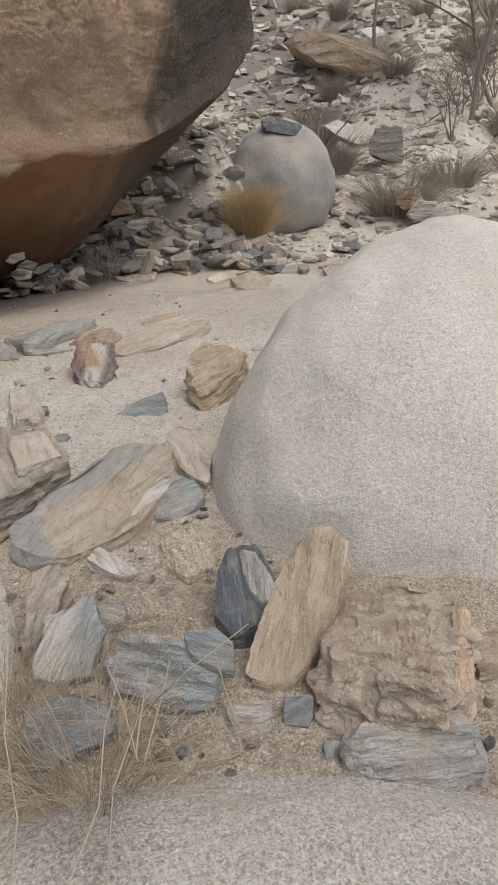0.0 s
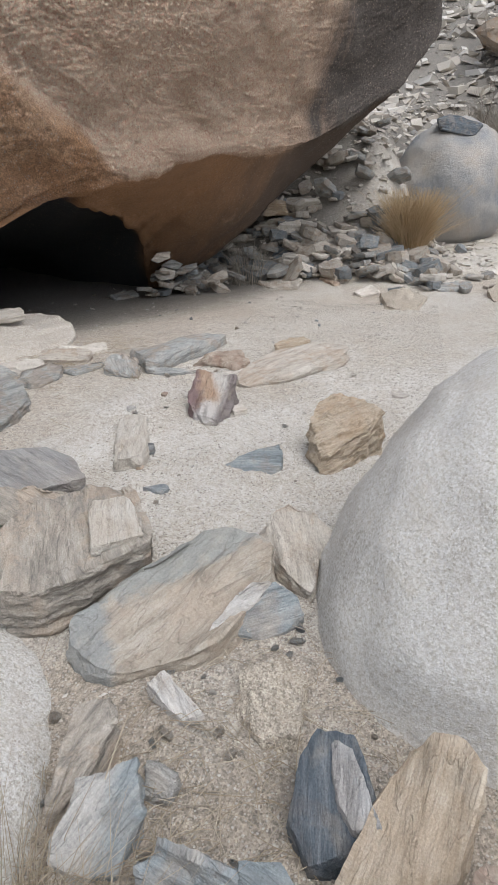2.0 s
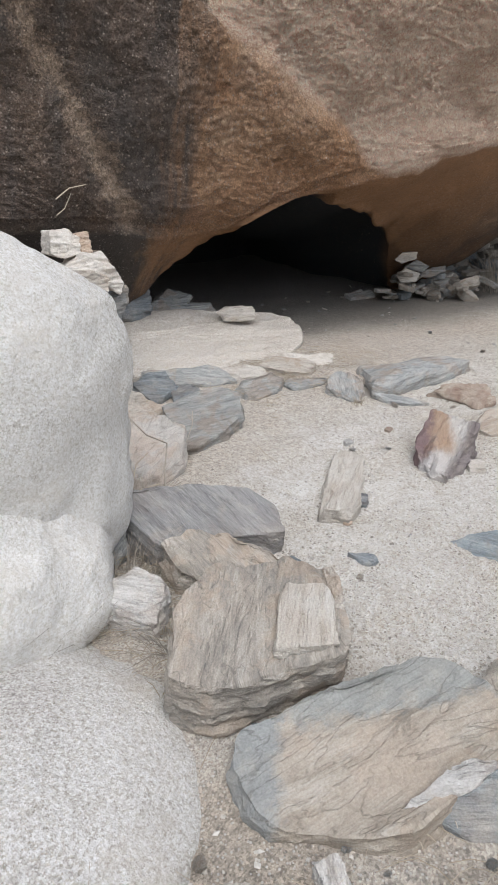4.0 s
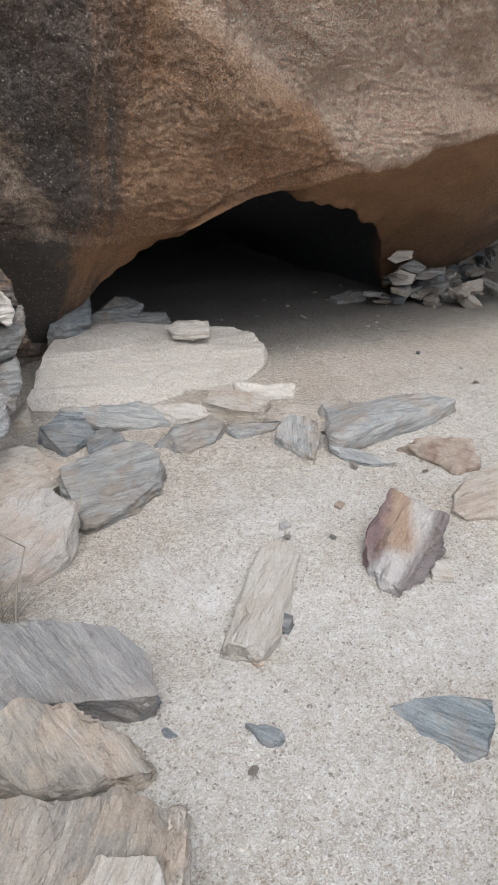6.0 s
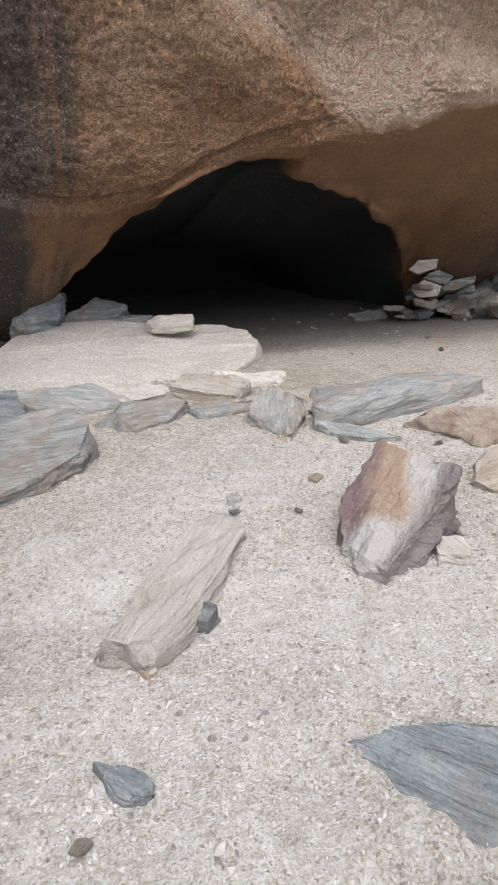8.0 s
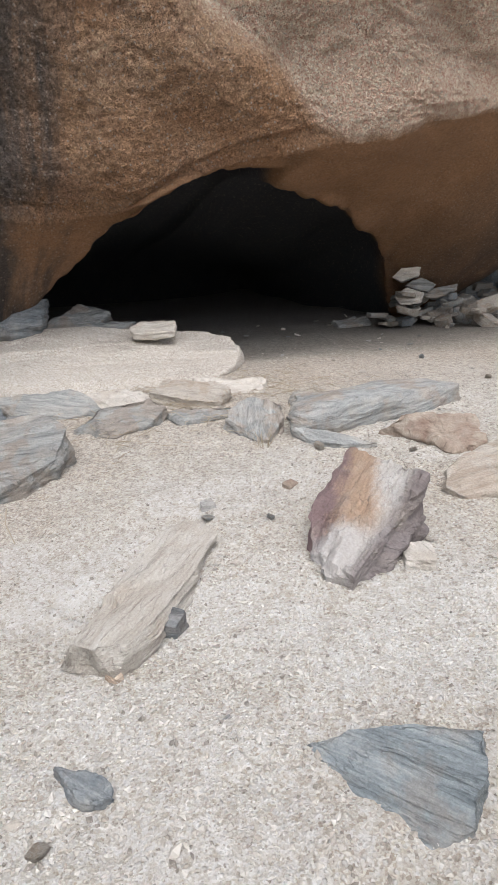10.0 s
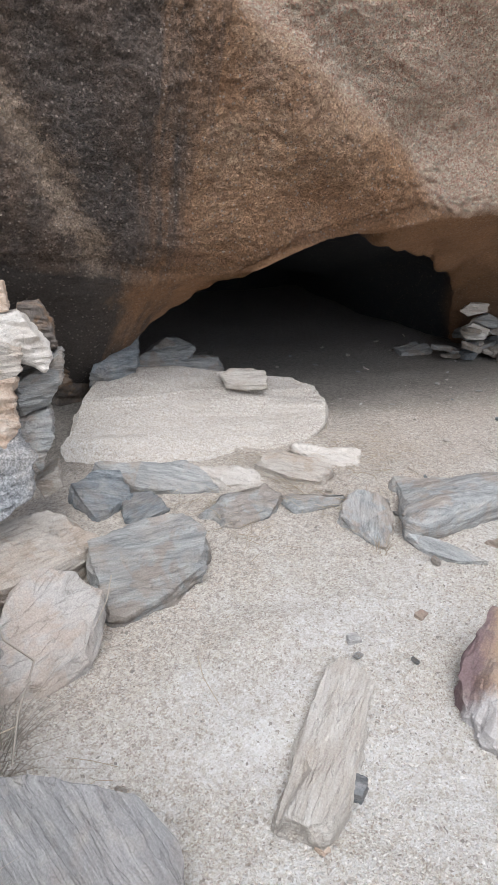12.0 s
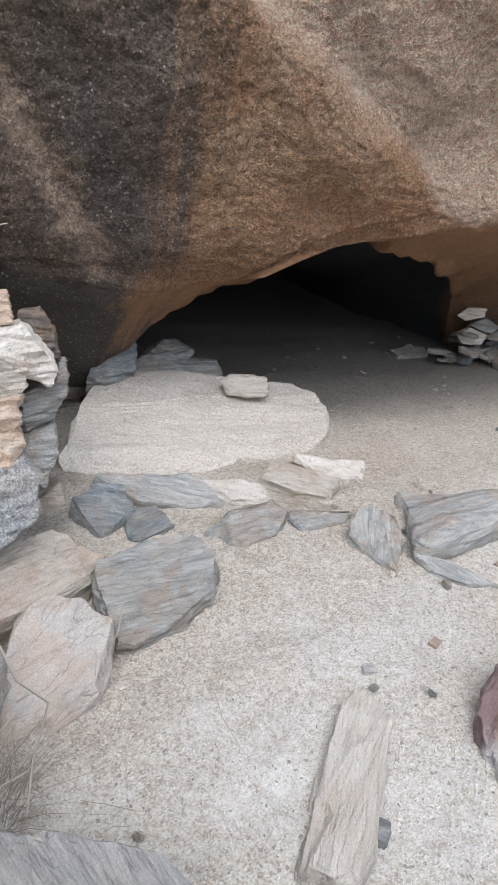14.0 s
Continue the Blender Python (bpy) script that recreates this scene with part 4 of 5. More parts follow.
rock("triangle_stone", "blue-grey triangular stone flat on the gravel", SLATEBLUE, (-0.71, 3.95, 0.07), 6,
     [(-0.205, -0.029, -0.034), (-0.139, 0.012, -0.004), (-0.051, 0.054, 0.03), (0, 0.08, 0.05), (0.084, 0.084, 0.059), (0.105, 0.04, 0.033), (0.114, -0.049, -0.023), (0.069, -0.095, -0.055), (-0.053, -0.088, -0.06)], foot=-0.10, flare=1.0, chips=1, rough=0.8)
rock("stone_chip", "curved blue-grey stone flake on the gravel", SLATE, (-1.17, 3.58, 0.01), 11,
     [(-0.08, 0, 0), (-0.06, 0.02, 0), (0, -0, 0), (0.04, 0.02, 0.01), (0.06, 0.01, 0), (0.03, -0.02, -0.01), (-0, -0.03, -0.01)], foot=-0.06, flare=1.04)
rock("ochre_block", "angular ochre block leaning against the granite boulder", OCHRE, (-0.30, 4.07, 0.23), 39,
     [(-0.116, 0.141, 0.04), (-0.03, 0.174, 0.105), (0.068, 0.177, 0.155), (0.117, 0.117, 0.137), (0.176, 0.021, 0.099), (0.236, -0.029, 0.093), (0.126, -0.066, 0.014), (0.009, -0.054, -0.034), (-0.119, -0.063, -0.103), (-0.153, -0.05, -0.125)], foot=-0.26, flare=1.02, chips=1, rough=1.2)
rock("strata_block", "squarish tan and pink block with layered sides", STRATA, (-1.20, 2.78, 0.17), 49,
     [(-0.258, 0.096, -0.011), (-0.214, 0.159, 0.014), (-0.09, 0.23, 0.054), (0.152, 0.203, 0.07), (0.29, 0.17, 0.05), (0.3, 0.05, 0.04), (0.256, -0.181, -0.013), (0.129, -0.153, -0.026), (-0.058, -0.181, -0.062), (-0.18, -0.201, -0.087), (-0.306, -0.117, -0.081)], foot=-0.32, flare=0.94, chips=2, grain=118)
rock("bedrock_slab", "large banded tan and grey slab tilted to the path", RIMMED, (-0.74, 2.67, 0.04), 44,
     [(-0.363, 0.048, -0.085), (-0.329, 0.11, -0.053), (-0.198, 0.121, -0.012), (-0.037, 0.176, 0.054), (0.14, 0.184, 0.107), (0.279, 0.141, 0.131), (0.352, 0.059, 0.121), (0.402, -0.019, 0.106), (0.39, -0.071, 0.083), (0.334, -0.141, 0.042), (0.227, -0.184, -0.005), (0.061, -0.237, -0.071), (-0.039, -0.227, -0.096), (-0.132, -0.202, -0.113), (-0.247, -0.165, -0.132), (-0.321, -0.079, -0.121), (-0.369, 0.023, -0.097)], foot=-0.21, flare=0.96, chips=1, rough=1.3, grain=62)
rock("stone_chunk", "blue-grey chunk beside the banded slab", SLATEBLUE, (-0.37, 2.70, -0.00), 40,
     [(-0.151, 0.025, -0.023), (-0.064, 0.047, 0.035), (0.033, 0.061, 0.087), (0.1, 0.006, 0.041), (0.102, -0.034, -0.009), (0.016, -0.045, -0.052), (-0.059, -0.037, -0.069)], foot=-0.12, flare=1.0, chips=2, rough=0.6)
rock("quartz_chunk", "white quartz strip along the banded slab", QUARTZ, (-0.49, 2.66, 0.03), 56,
     [(-0.152, 0.015, -0.067), (-0.082, 0.021, -0.019), (0.06, 0.025, 0.066), (0.14, -0.01, 0.062), (0.121, -0.017, 0.041), (0.006, -0.013, -0.018), (-0.11, -0.017, -0.089)], foot=-0.16, flare=1.04)
rock("stone_block", "tan slab leaning between slab and granite boulder", TAN, (-0.36, 3.07, 0.08), -70,
     [(-0.076, -0.144, 0.015), (-0.162, -0.093, 0.051), (-0.221, 0.002, 0.081), (-0.146, 0.081, 0.059), (-0.042, 0.151, 0.026), (0.221, 0.018, -0.083), (0.176, -0.024, -0.069), (0.037, -0.1, -0.023)], foot=-0.17, flare=1.0, chips=2)
rock("quartz_chip", "white quartz chip on the path", QUARTZ, (-0.62, 2.31, -0.09), -16,
     [(-0.095, 0.01, 0.018), (-0.06, 0.059, 0.041), (0.009, 0.04, 0.021), (0.111, 0.014, -0.008), (0.073, -0.028, -0.026), (-0.01, -0.014, -0.007)], foot=-0.09, flare=1.0, chips=1, grain=-50)
rock("brown_stone", "brown streaked stone on the path's edge", STRATA, (-0.78, 2.05, -0.07), 79,
     [(-0.15, -0, -0.05), (0.06, 0.07, 0.06), (0.14, -0, 0.1), (0.1, -0.04, 0.03), (-0.02, -0.04, -0.04), (-0.12, 0.01, -0.09)], foot=-0.19, flare=1.04)
rock("slab_stone", "grey slab with a purple tint beside the gravel", SLATEPURPLE, (-1.82, 3.23, 0.16), 35,
     [(-0.448, 0.057, 0.05), (-0.271, 0.089, 0.075), (0.097, 0.106, 0.086), (0.221, 0.103, 0.083), (0.329, 0.045, 0.033), (0.376, -0.051, -0.049), (0.196, -0.029, -0.029), (0.003, -0.068, -0.06), (-0.165, -0.112, -0.096), (-0.327, -0.015, -0.012)], foot=-0.24, flare=1.0, chips=2, grain=165)
rock("layered_stone", "brown layered slab under the grey slab", STRATA, (-1.60, 3.10, 0.09), 32,
     [(-0.24, 0.011, 0.035), (-0.128, 0.084, 0.057), (0.019, 0.111, 0.051), (0.219, 0.057, 0.001), (0.327, 0.008, -0.037), (0.302, -0.021, -0.048), (0.18, -0.058, -0.05), (-0.026, -0.108, -0.049), (-0.156, -0.09, -0.025)], foot=-0.17, flare=1.0, chips=2, grain=170, rough=1.3)
rock("stone_chip", "dark wedge of stone beside the gravel", SLATE, (-1.58, 3.38, 0.03), 36,
     [(-0.08, 0.01, 0.02), (0.09, 0.02, 0.03), (0.04, -0.03, -0.02), (-0.05, 0, -0.03)], foot=-0.09, flare=1.04)
rock("quartz_stone", "white and grey quartz stone between the boulders", QUARTZ, (-1.70, 2.71, 0.07), 19,
     [(-0.17, 0.01, 0), (-0.03, 0.08, 0.07), (0.11, 0.06, 0.07), (0.12, 0, 0.02), (0.1, -0.05, -0.06), (0.01, -0.06, -0.05), (-0.14, -0.03, -0.05)], foot=-0.19, flare=1.04)
rock("stone_block", "dark brown stone at the foot of the stack", SCHIST, (-2.53, 3.31, 0.13), -83,
     [(0.19, -0.06, 0.04), (-0.04, -0.04, 0.1), (-0.26, -0.08, 0.08), (-0.18, 0.05, 0.01), (-0.03, 0.08, -0.05), (0.1, 0.08, -0.1), (0.23, -0.03, -0.08)], foot=-0.20, flare=1.04)
rock("stone_block", "grey stone in dry grass beside the boulder", SCHIST, (-2.12, 2.93, 0.06), -25,
     [(-0.15, -0.07, 0.02), (-0.07, 0.08, 0.06), (0.04, 0.1, 0.03), (0.11, -0, -0.05), (0.07, -0.11, -0.06)], foot=-0.15, flare=1.04)
rock("slate_stone", "dark blue slate standing on the path", DARKSLATE, (-0.10, 2.06, -0.06), -37,
     [(-0.05, -0.068, -0.071), (-0.1, 0.018, 0.039), (-0.094, 0.071, 0.101), (-0, 0.112, 0.133), (0.107, 0.06, 0.051), (0.184, 0.041, 0.015), (0.13, -0.001, -0.024), (0.111, -0.035, -0.062), (0.05, -0.091, -0.117)], foot=-0.18, flare=1.0, chips=0, rough=0.5, grain=80)
rock("stone_plate", "pale banded plate of stone on the dark slate", SIDEBAND, (-0.03, 2.06, -0.00), -37,
     [(-0.102, 0.029, 0.057), (-0.04, 0.039, 0.058), (0.052, 0.006, 0.002), (0.108, -0.011, -0.028), (0.053, -0.047, -0.06), (-0.002, -0.039, -0.042), (-0.059, -0.007, 0.007)], thick=.035, rough=0.6, grain=75)
rock("ochre_slab", "long yellow-brown slab leaning on the granite boulder", OCHRETAN, (0.11, 1.95, -0.06), 51,
     [(0.072, 0.118, 0.1), (0.13, 0.117, 0.142), (0.189, 0.086, 0.174), (0.225, 0.028, 0.177), (0.223, -0.035, 0.151), (0.131, -0.066, 0.071), (0.03, -0.114, -0.023), (-0.01, -0.124, -0.057), (-0.143, -0.075, -0.135), (-0.196, -0.031, -0.157), (-0.226, 0.055, -0.145), (-0.144, 0.074, -0.077), (-0.015, 0.073, 0.017)], foot=-0.24, flare=.95, chips=1, rough=0.8, grain=75)
rock("lumpy_rock", "lumpy weathered brown rock against the granite boulder", LUMPY, (0.38, 1.76, -0.07), 0,
     [(-0.17, 0.1, 0.04), (-0.08, 0.16, 0.1), (0.06, 0.14, 0.13), (0.19, 0.08, 0.11), (0.23, 0.03, 0.07), (0.19, -0.1, -0.08), (0.1, -0.16, -0.09), (-0.08, -0.18, -0.11), (-0.21, -0.1, -0.1), (-0.22, 0.02, -0.06)], foot=-0.25, flare=1.04, rough=1.7)
rock("lumpy_rock", "grey-brown rock under the lumpy brown rock", SCHIST, (0.39, 1.53, -0.22), 5,
     [(-0.18, 0.05, 0.02), (-0.03, 0.07, 0.04), (0.14, 0.1, 0.05), (0.18, -0.01, 0.02), (0.16, -0.06, -0.02), (0.02, -0.08, -0.03), (-0.1, -0.06, -0.04), (-0.19, -0.02, -0.04)], foot=-0.10, flare=1.04, rough=1.4)
rock("stone_plate", "pale upright plate of stone beside the lumpy rock", PEACH, (0.56, 1.71, -0.07), 82,
     [(0.08, 0.02, 0.1), (0.07, -0.02, 0.1), (-0.06, -0.03, -0.1), (-0.09, 0.02, -0.1)], foot=-0.24, flare=1.04)
rock("slab_stone", "blue-grey streaked slab on the path", SLATEBLUE, (-0.33, 1.79, -0.17), -16,
     [(-0.19, -0.008, 0.01), (-0.159, 0.047, 0.075), (-0.017, 0.069, 0.09), (0.092, 0.063, 0.073), (0.173, 0.036, 0.032), (0.167, -0.018, -0.033), (-0.001, -0.057, -0.067), (-0.164, -0.052, -0.047)], foot=-0.13, flare=1.0, chips=2, rough=1.3)
rock("stone_plate", "thin grey plate lying on the streaked slab", SLATEBLUE, (-0.16, 1.81, -0.10), -20,
     [(-0.115, 0.005, 0.028), (-0.026, 0.051, 0.04), (0.043, 0.027, 0.009), (0.067, -0.035, -0.037), (0.026, -0.044, -0.034), (-0.071, -0.041, -0.012)], thick=.03, rough=0.5, chips=0)
rock("slab_stone", "grey streaked stone with a pale face", PALEFACE, (-0.66, 1.91, -0.13), 51,
     [(-0.099, 0.059, -0.014), (-0.015, 0.096, 0.058), (0.133, 0.034, 0.095), (0.092, -0.053, 0.014), (-0.006, -0.101, -0.072), (-0.095, -0.049, -0.085), (-0.119, 0.01, -0.058)], foot=-0.16, flare=1.0, chips=2, grain=75)
rock("slab_stone", "rounded grey-green stone in dry grass", SLATEBLUE, (-0.60, 1.61, -0.19), 15,
     [(-0.11, 0, 0.01), (-0.08, 0.07, 0.05), (0.04, 0.06, 0.06), (0.14, 0.01, 0.03), (0.13, -0.03, -0.03), (-0.03, -0.07, -0.07), (-0.1, -0.04, -0.06)], foot=-0.13, flare=1.04)
rock("stone_chip", "small grey stone on the path", SCHIST, (-0.55, 2.07, -0.14), -24,
     [(-0.08, 0.02, 0.02), (0.04, 0.03, 0.03), (0.05, -0.01, -0.02), (-0.02, -0.05, -0.03)], foot=-0.09, flare=1.04)
rock("stone_chip", "dark grey stone half buried in the path", SLATE, (0.08, 1.68, -0.23), 27,
     [(-0.02, 0.05, 0.02), (0.06, 0.01, 0.02), (0.01, -0.05, -0.02), (-0.05, -0.01, -0.02)], foot=-0.08, flare=1.04)
rock("stone_chip", "grey-brown stone half buried in the path", SCHIST, (-0.06, 1.67, -0.24), -4,
     [(-0.08, 0.03, 0.01), (0.05, 0.05, 0.02), (0.07, -0.03, -0.02), (-0.04, -0.05, -0.02)], foot=-0.08, flare=1.04)
rock("stone_chip", "small round grey stone on the path", SLATEBLUE, (0.17, 1.55, -0.25), 1,
     [(-0.03, 0.02, 0.02), (0.03, 0.01, 0.02), (0.03, -0.01, -0.02), (-0.02, -0.02, -0.02)], foot=-0.07, flare=1.04)
rock("granite_stone", "low tan granite lump in the path", TANGRANITE, (-0.31, 2.38, -0.07), -68,
     [(-0.11, -0.08, 0.01), (-0.12, 0.06, 0.05), (-0.03, 0.12, 0.04), (0.13, 0.06, -0.02), (0.12, -0.04, -0.05), (0, -0.11, -0.04)], foot=-0.11, flare=1.04)
rock("stone_block", "brown stone against the foot of the granite boulder", BROWN, (0.70, 1.84, -0.16), 5,
     [(-0.05, 0.03, 0.03), (0.04, 0.04, 0.05), (0.06, -0.03, -0.02), (-0.05, -0.04, -0.06)], foot=-0.13, flare=1.04)
rock("cave_edge_rock", "dark rounded rock in the recess beside the cave", DARKROCK, (-4.45, 5.09, 0.77), -88,
     [(0.13, -0.11, 0.19), (-0.09, -0.07, 0.2), (-0.29, -0.01, 0.08), (-0.23, 0.05, -0.07), (0.02, 0.09, -0.22), (0.21, 0.07, -0.19), (0.24, -0.02, 0.01)], push=(-0.30, -0.40, -0.02), drop=-0.65)
rock("pebble", "small white pebble on the gravel", QUARTZ, (-1.72, 4.47, 0.135), 13,
     [(-0.03, 0, -0), (0, 0.02, 0.01), (0.03, -0, 0), (-0.01, -0.02, -0.01)], foot=-0.06, flare=1.04)
rock("pebble", "small pinkish pebble beside the log-shaped stone", PEACH, (-1.37, 3.80, 0.02), 4,
     [(-0.02, -0.01, 0), (-0.01, 0.01, 0.01), (0.02, 0.01, 0), (0.01, -0.01, -0.01)], foot=-0.06, flare=1.04)
rock("pebble", "small grey stone fragment on the gravel", SCHIST, (-1.08, 3.85, 0.02), 78,
     [(-0.02, 0.01, -0.01), (0.02, 0.01, 0.01), (0.02, -0.01, 0), (-0.02, -0.01, -0.01)], foot=-0.06, flare=1.04)
rock("pebble", "small grey stone fragment on the gravel", SCHIST, (-1.04, 3.79, 0.01), 66,
     [(-0.02, 0.01, -0), (0.01, 0.01, 0.01), (0.02, -0, 0), (-0.01, -0.01, -0)], foot=-0.05, flare=1.04)
rock("pebble", "small brown stone on the gravel", BROWN, (-1.60, 4.77, 0.15), 60,
     [(-0.03, 0.01, -0), (0.01, 0.02, 0.01), (0.03, -0, 0), (-0.01, -0.02, -0.01)], foot=-0.06, flare=1.04)
rock("stone_chip", "pale broken fragment beside the rust-stained stone", PALE, (-1.02, 4.59, 0.14), -16,
     [(-0.06, -0.01, 0), (-0.01, 0.05, 0.02), (0.06, 0, -0), (0, -0.05, -0.01)], foot=-0.06, flare=1.04)
rock("pebble", "small white pebble on the sand beside the boulder", QUARTZ, (-0.01, 5.02, 0.18), 47,
     [(-0.06, 0.02, -0), (0.03, 0.05, 0.01), (0.05, -0.03, 0), (-0.03, -0.04, -0.01)], foot=-0.06, flare=1.04)
rock("pebble", "small dark pebble on the gravel", SLATE, (-1.42, 3.39, 0.00), 5,
     [(-0.03, -0, -0), (-0.01, 0.01, 0.01), (0.03, 0.01, 0), (0.01, -0.02, -0.01)], foot=-0.06, flare=1.04)
rock("granite_stone", "low rounded granite stone half buried in sand", TANGRANITE, (-0.12, 8.84, 0.32), -83,
     [(-0.33, -0.25, 0.02), (-0.58, 0.02, 0.07), (-0.08, 0.3, 0.01), (0.47, 0.13, -0.05), (0.53, -0.2, -0.05)], foot=-0.11, flare=1.04)
rock("granite_stone", "low rounded granite stone beside the granite boulder", TANGRANITE, (1.23, 9.56, 0.36), 60,
     [(-0.32, 0.21, -0.01), (0.43, 0.28, 0.08), (0.45, -0.15, 0.04), (0.06, -0.28, -0.04), (-0.62, -0.05, -0.07)], foot=-0.13, flare=1.04)
rock("rubble_stone", "pinkish stone before the rubble heap", PEACH, (-1.13, 10.12, 0.41), -70,
     [(-0.15, -0.18, 0.01), (-0.32, 0.07, 0.06), (0.09, 0.16, -0), (0.38, -0.05, -0.07)], foot=-0.13, flare=1.04)
rock("rubble_stone", "flat tan stone before the rubble heap", TAN, (-1.84, 9.78, 0.37), -76,
     [(-0.15, -0.31, 0.01), (-0.28, -0.02, 0.05), (-0.17, 0.33, 0.03), (0.3, 0.2, -0.04), (0.29, -0.2, -0.04)], foot=-0.10, flare=1.04)
rock("rubble_stone", "pale flat stone before the rubble heap", PALE, (-0.60, 9.35, 0.33), 74,
     [(-0.11, 0.13, -0.01), (0.3, 0.04, 0.05), (0.04, -0.15, 0), (-0.23, -0.03, -0.04)], foot=-0.09, flare=1.04)
rock("rubble_stone", "thin grey slab before the rubble heap", SCHIST, (0.51, 9.77, 0.37), 33,
     [(-0.25, 0.18, 0.01), (0.36, 0.13, 0.04), (0.15, -0.2, -0.02), (-0.26, -0.11, -0.04)], foot=-0.10, flare=1.04)
rock("rubble_slab", "large pale plate leaning on the rubble heap", PALE, (-1.35, 10.71, 0.75), 31,
     [(-0.38, 0.06, -0.07), (0.02, 0.25, 0.24), (0.38, 0.09, 0.28), (0.3, -0.11, -0), (0.01, -0.22, -0.24), (-0.34, -0.07, -0.2)], push=(0.14, 0.32, -0.02))
rock("rubble_slab", "dark upright slab under the stacked stones", DARKSLATE, (-1.89, 10.74, 0.80), 15,
     [(-0.24, 0.12, 0.15), (0.31, 0.09, 0.21), (0.18, -0.12, -0.18), (-0.26, -0.09, -0.17)], push=(0.02, 0.30, -0.02))
rock("rubble_stone", "orange-tan stone on top of the stacked rubble", OCHRE, (-2.12, 10.81, 1.36), 12,
     [(-0.21, -0, -0.11), (-0.08, 0, 0.12), (0.13, -0, 0.09), (0.15, -0, -0.1)], push=(0.00, 0.30, -0.02))
rock("rubble_stone", "flat pale stone in the stacked rubble", TAN, (-2.23, 10.79, 1.12), 13,
     [(-0.24, -0, -0.03), (0.15, 0, 0.11), (0.27, -0, 0), (-0.19, -0, -0.09)], push=(0.00, 0.30, -0.02))
rock("rubble_stone", "pale block in the stacked rubble", PALE, (-1.96, 10.79, 1.06), 12,
     [(-0.26, -0, -0.07), (-0.05, 0, 0.09), (0.22, 0, 0.13), (0.2, -0, -0.03), (-0.1, -0, -0.11)], push=(0.00, 0.30, -0.02))
rock("rubble_slab", "long low grey slab at the heap's foot", SCHIST, (-2.22, 10.40, 0.51), 13,
     [(-0.45, 0.04, 0), (-0.04, 0.05, 0.08), (0.42, 0.05, 0.11), (0.41, -0.07, -0.08), (-0.34, -0.07, -0.11)], push=(-0.00, 0.30, -0.02))
rock("rubble_slab", "dark leaning slab on the rubble heap", SLATE, (-0.40, 10.82, 0.85), -19,
     [(-0.36, -0.02, 0.22), (-0.21, 0.04, 0.25), (0.36, 0.02, -0.19), (0.21, -0.04, -0.27)], push=(-0.07, 0.19, -0.02))
rock("rubble_slab", "grey slab on the rubble heap", SCHIST, (-0.54, 10.50, 0.61), 3,
     [(-0.38, -0, 0.07), (-0, 0.11, 0.12), (0.38, -0, -0.06), (0.01, -0.11, -0.13)], push=(-0.00, 0.30, -0.02))
rock("cap_slab", "dark slab lying on the round boulder", DARKSLATE, (0.46, 12.78, 2.62), 11,
     [(-0.32, 0, 0.09), (-0.1, 0.15, 0.19), (0.42, 0.04, 0.01), (0.27, -0.1, -0.2), (-0.27, -0.09, -0.08)], push=(0.20, 0.88, -0.02))
rock("hill_stone", "white slab on the hillside", QUARTZ, (2.19, 17.06, 2.93), 5,
     [(-0.51, 0.01, 0.15), (-0.09, 0.22, 0.27), (0.32, 0.15, 0.1), (0.39, -0.13, -0.35), (-0.11, -0.24, -0.18)], push=(0.17, 0.78, -0.02))
rock("hill_stone", "square grey block on the hillside", SCHIST, (2.96, 15.89, 2.45), -10,
     [(-0.37, 0, 0.04), (-0.22, -0.03, 0.37), (0.37, -0.03, 0.36), (0.44, 0.02, -0.33), (0.11, 0.03, -0.31), (-0.33, 0.01, -0.13)], push=(0.01, 0.90, -0.02))
rock("hill_stone", "brown stone beside the hill path", PEACH, (2.88, 12.90, 1.29), -13,
     [(-0.25, 0, -0.08), (-0.1, -0, 0.21), (0.18, -0, 0.14), (0.25, 0, -0.06), (-0.08, 0, -0.21)], push=(-0.00, 0.50, -0.02))
rock("hill_stone", "white stone beside the hill path", QUARTZ, (3.02, 12.45, 1.06), -14,
     [(-0.28, -0, -0.05), (-0.07, 0, 0.18), (0.25, -0, 0.13), (0.22, -0, -0.08), (-0.11, -0, -0.18)], push=(0.00, 0.50, -0.02))
rock("hill_stone", "pale stone beside the hill path", PALE, (3.32, 12.02, 0.93), -15,
     [(-0.24, 0.04, 0.01), (-0.03, 0.04, 0.24), (0.27, 0.04, 0.08), (0.14, -0.06, -0.16), (-0.15, -0.06, -0.18)], push=(0.00, 0.50, -0.02))
rock("hill_stone", "small white stone behind the granite boulder", QUARTZ, (2.91, 9.32, 0.56), -29,
     [(-0.1, 0.01, 0), (-0.03, 0.02, 0.08), (0.09, 0.05, 0.05), (0.04, -0.08, -0.13)], push=(-0.06, 0.29, -0.02))
rock("hill_stone", "grey stone behind the granite boulder", GRANITE, (3.00, 8.59, 0.49), -36,
     [(-0.29, 0, 0.04), (-0.18, 0.04, 0.16), (0.14, 0.14, 0.2), (0.37, -0.04, -0.24), (-0.03, -0.14, -0.16)], push=(-0.17, 0.58, -0.02))
rock("hill_boulder", "long tan boulder with a dark overhang on the hillside", HILLROCK, (3.31, 23.52, 5.80), -3,
     [(-2.28, -0.03, 0.59), (-1.46, -0.1, 0.86), (-0.46, 0.22, 0.65), (0.37, 0.25, 0.2), (1.37, 0.2, -0.15), (1.82, -0.11, -0.56), (1.6, -0.23, -0.85), (0.25, -0.1, -0.62), (-1.2, -0.1, -0.13)], push=(0.25, 2.99, -0.02))
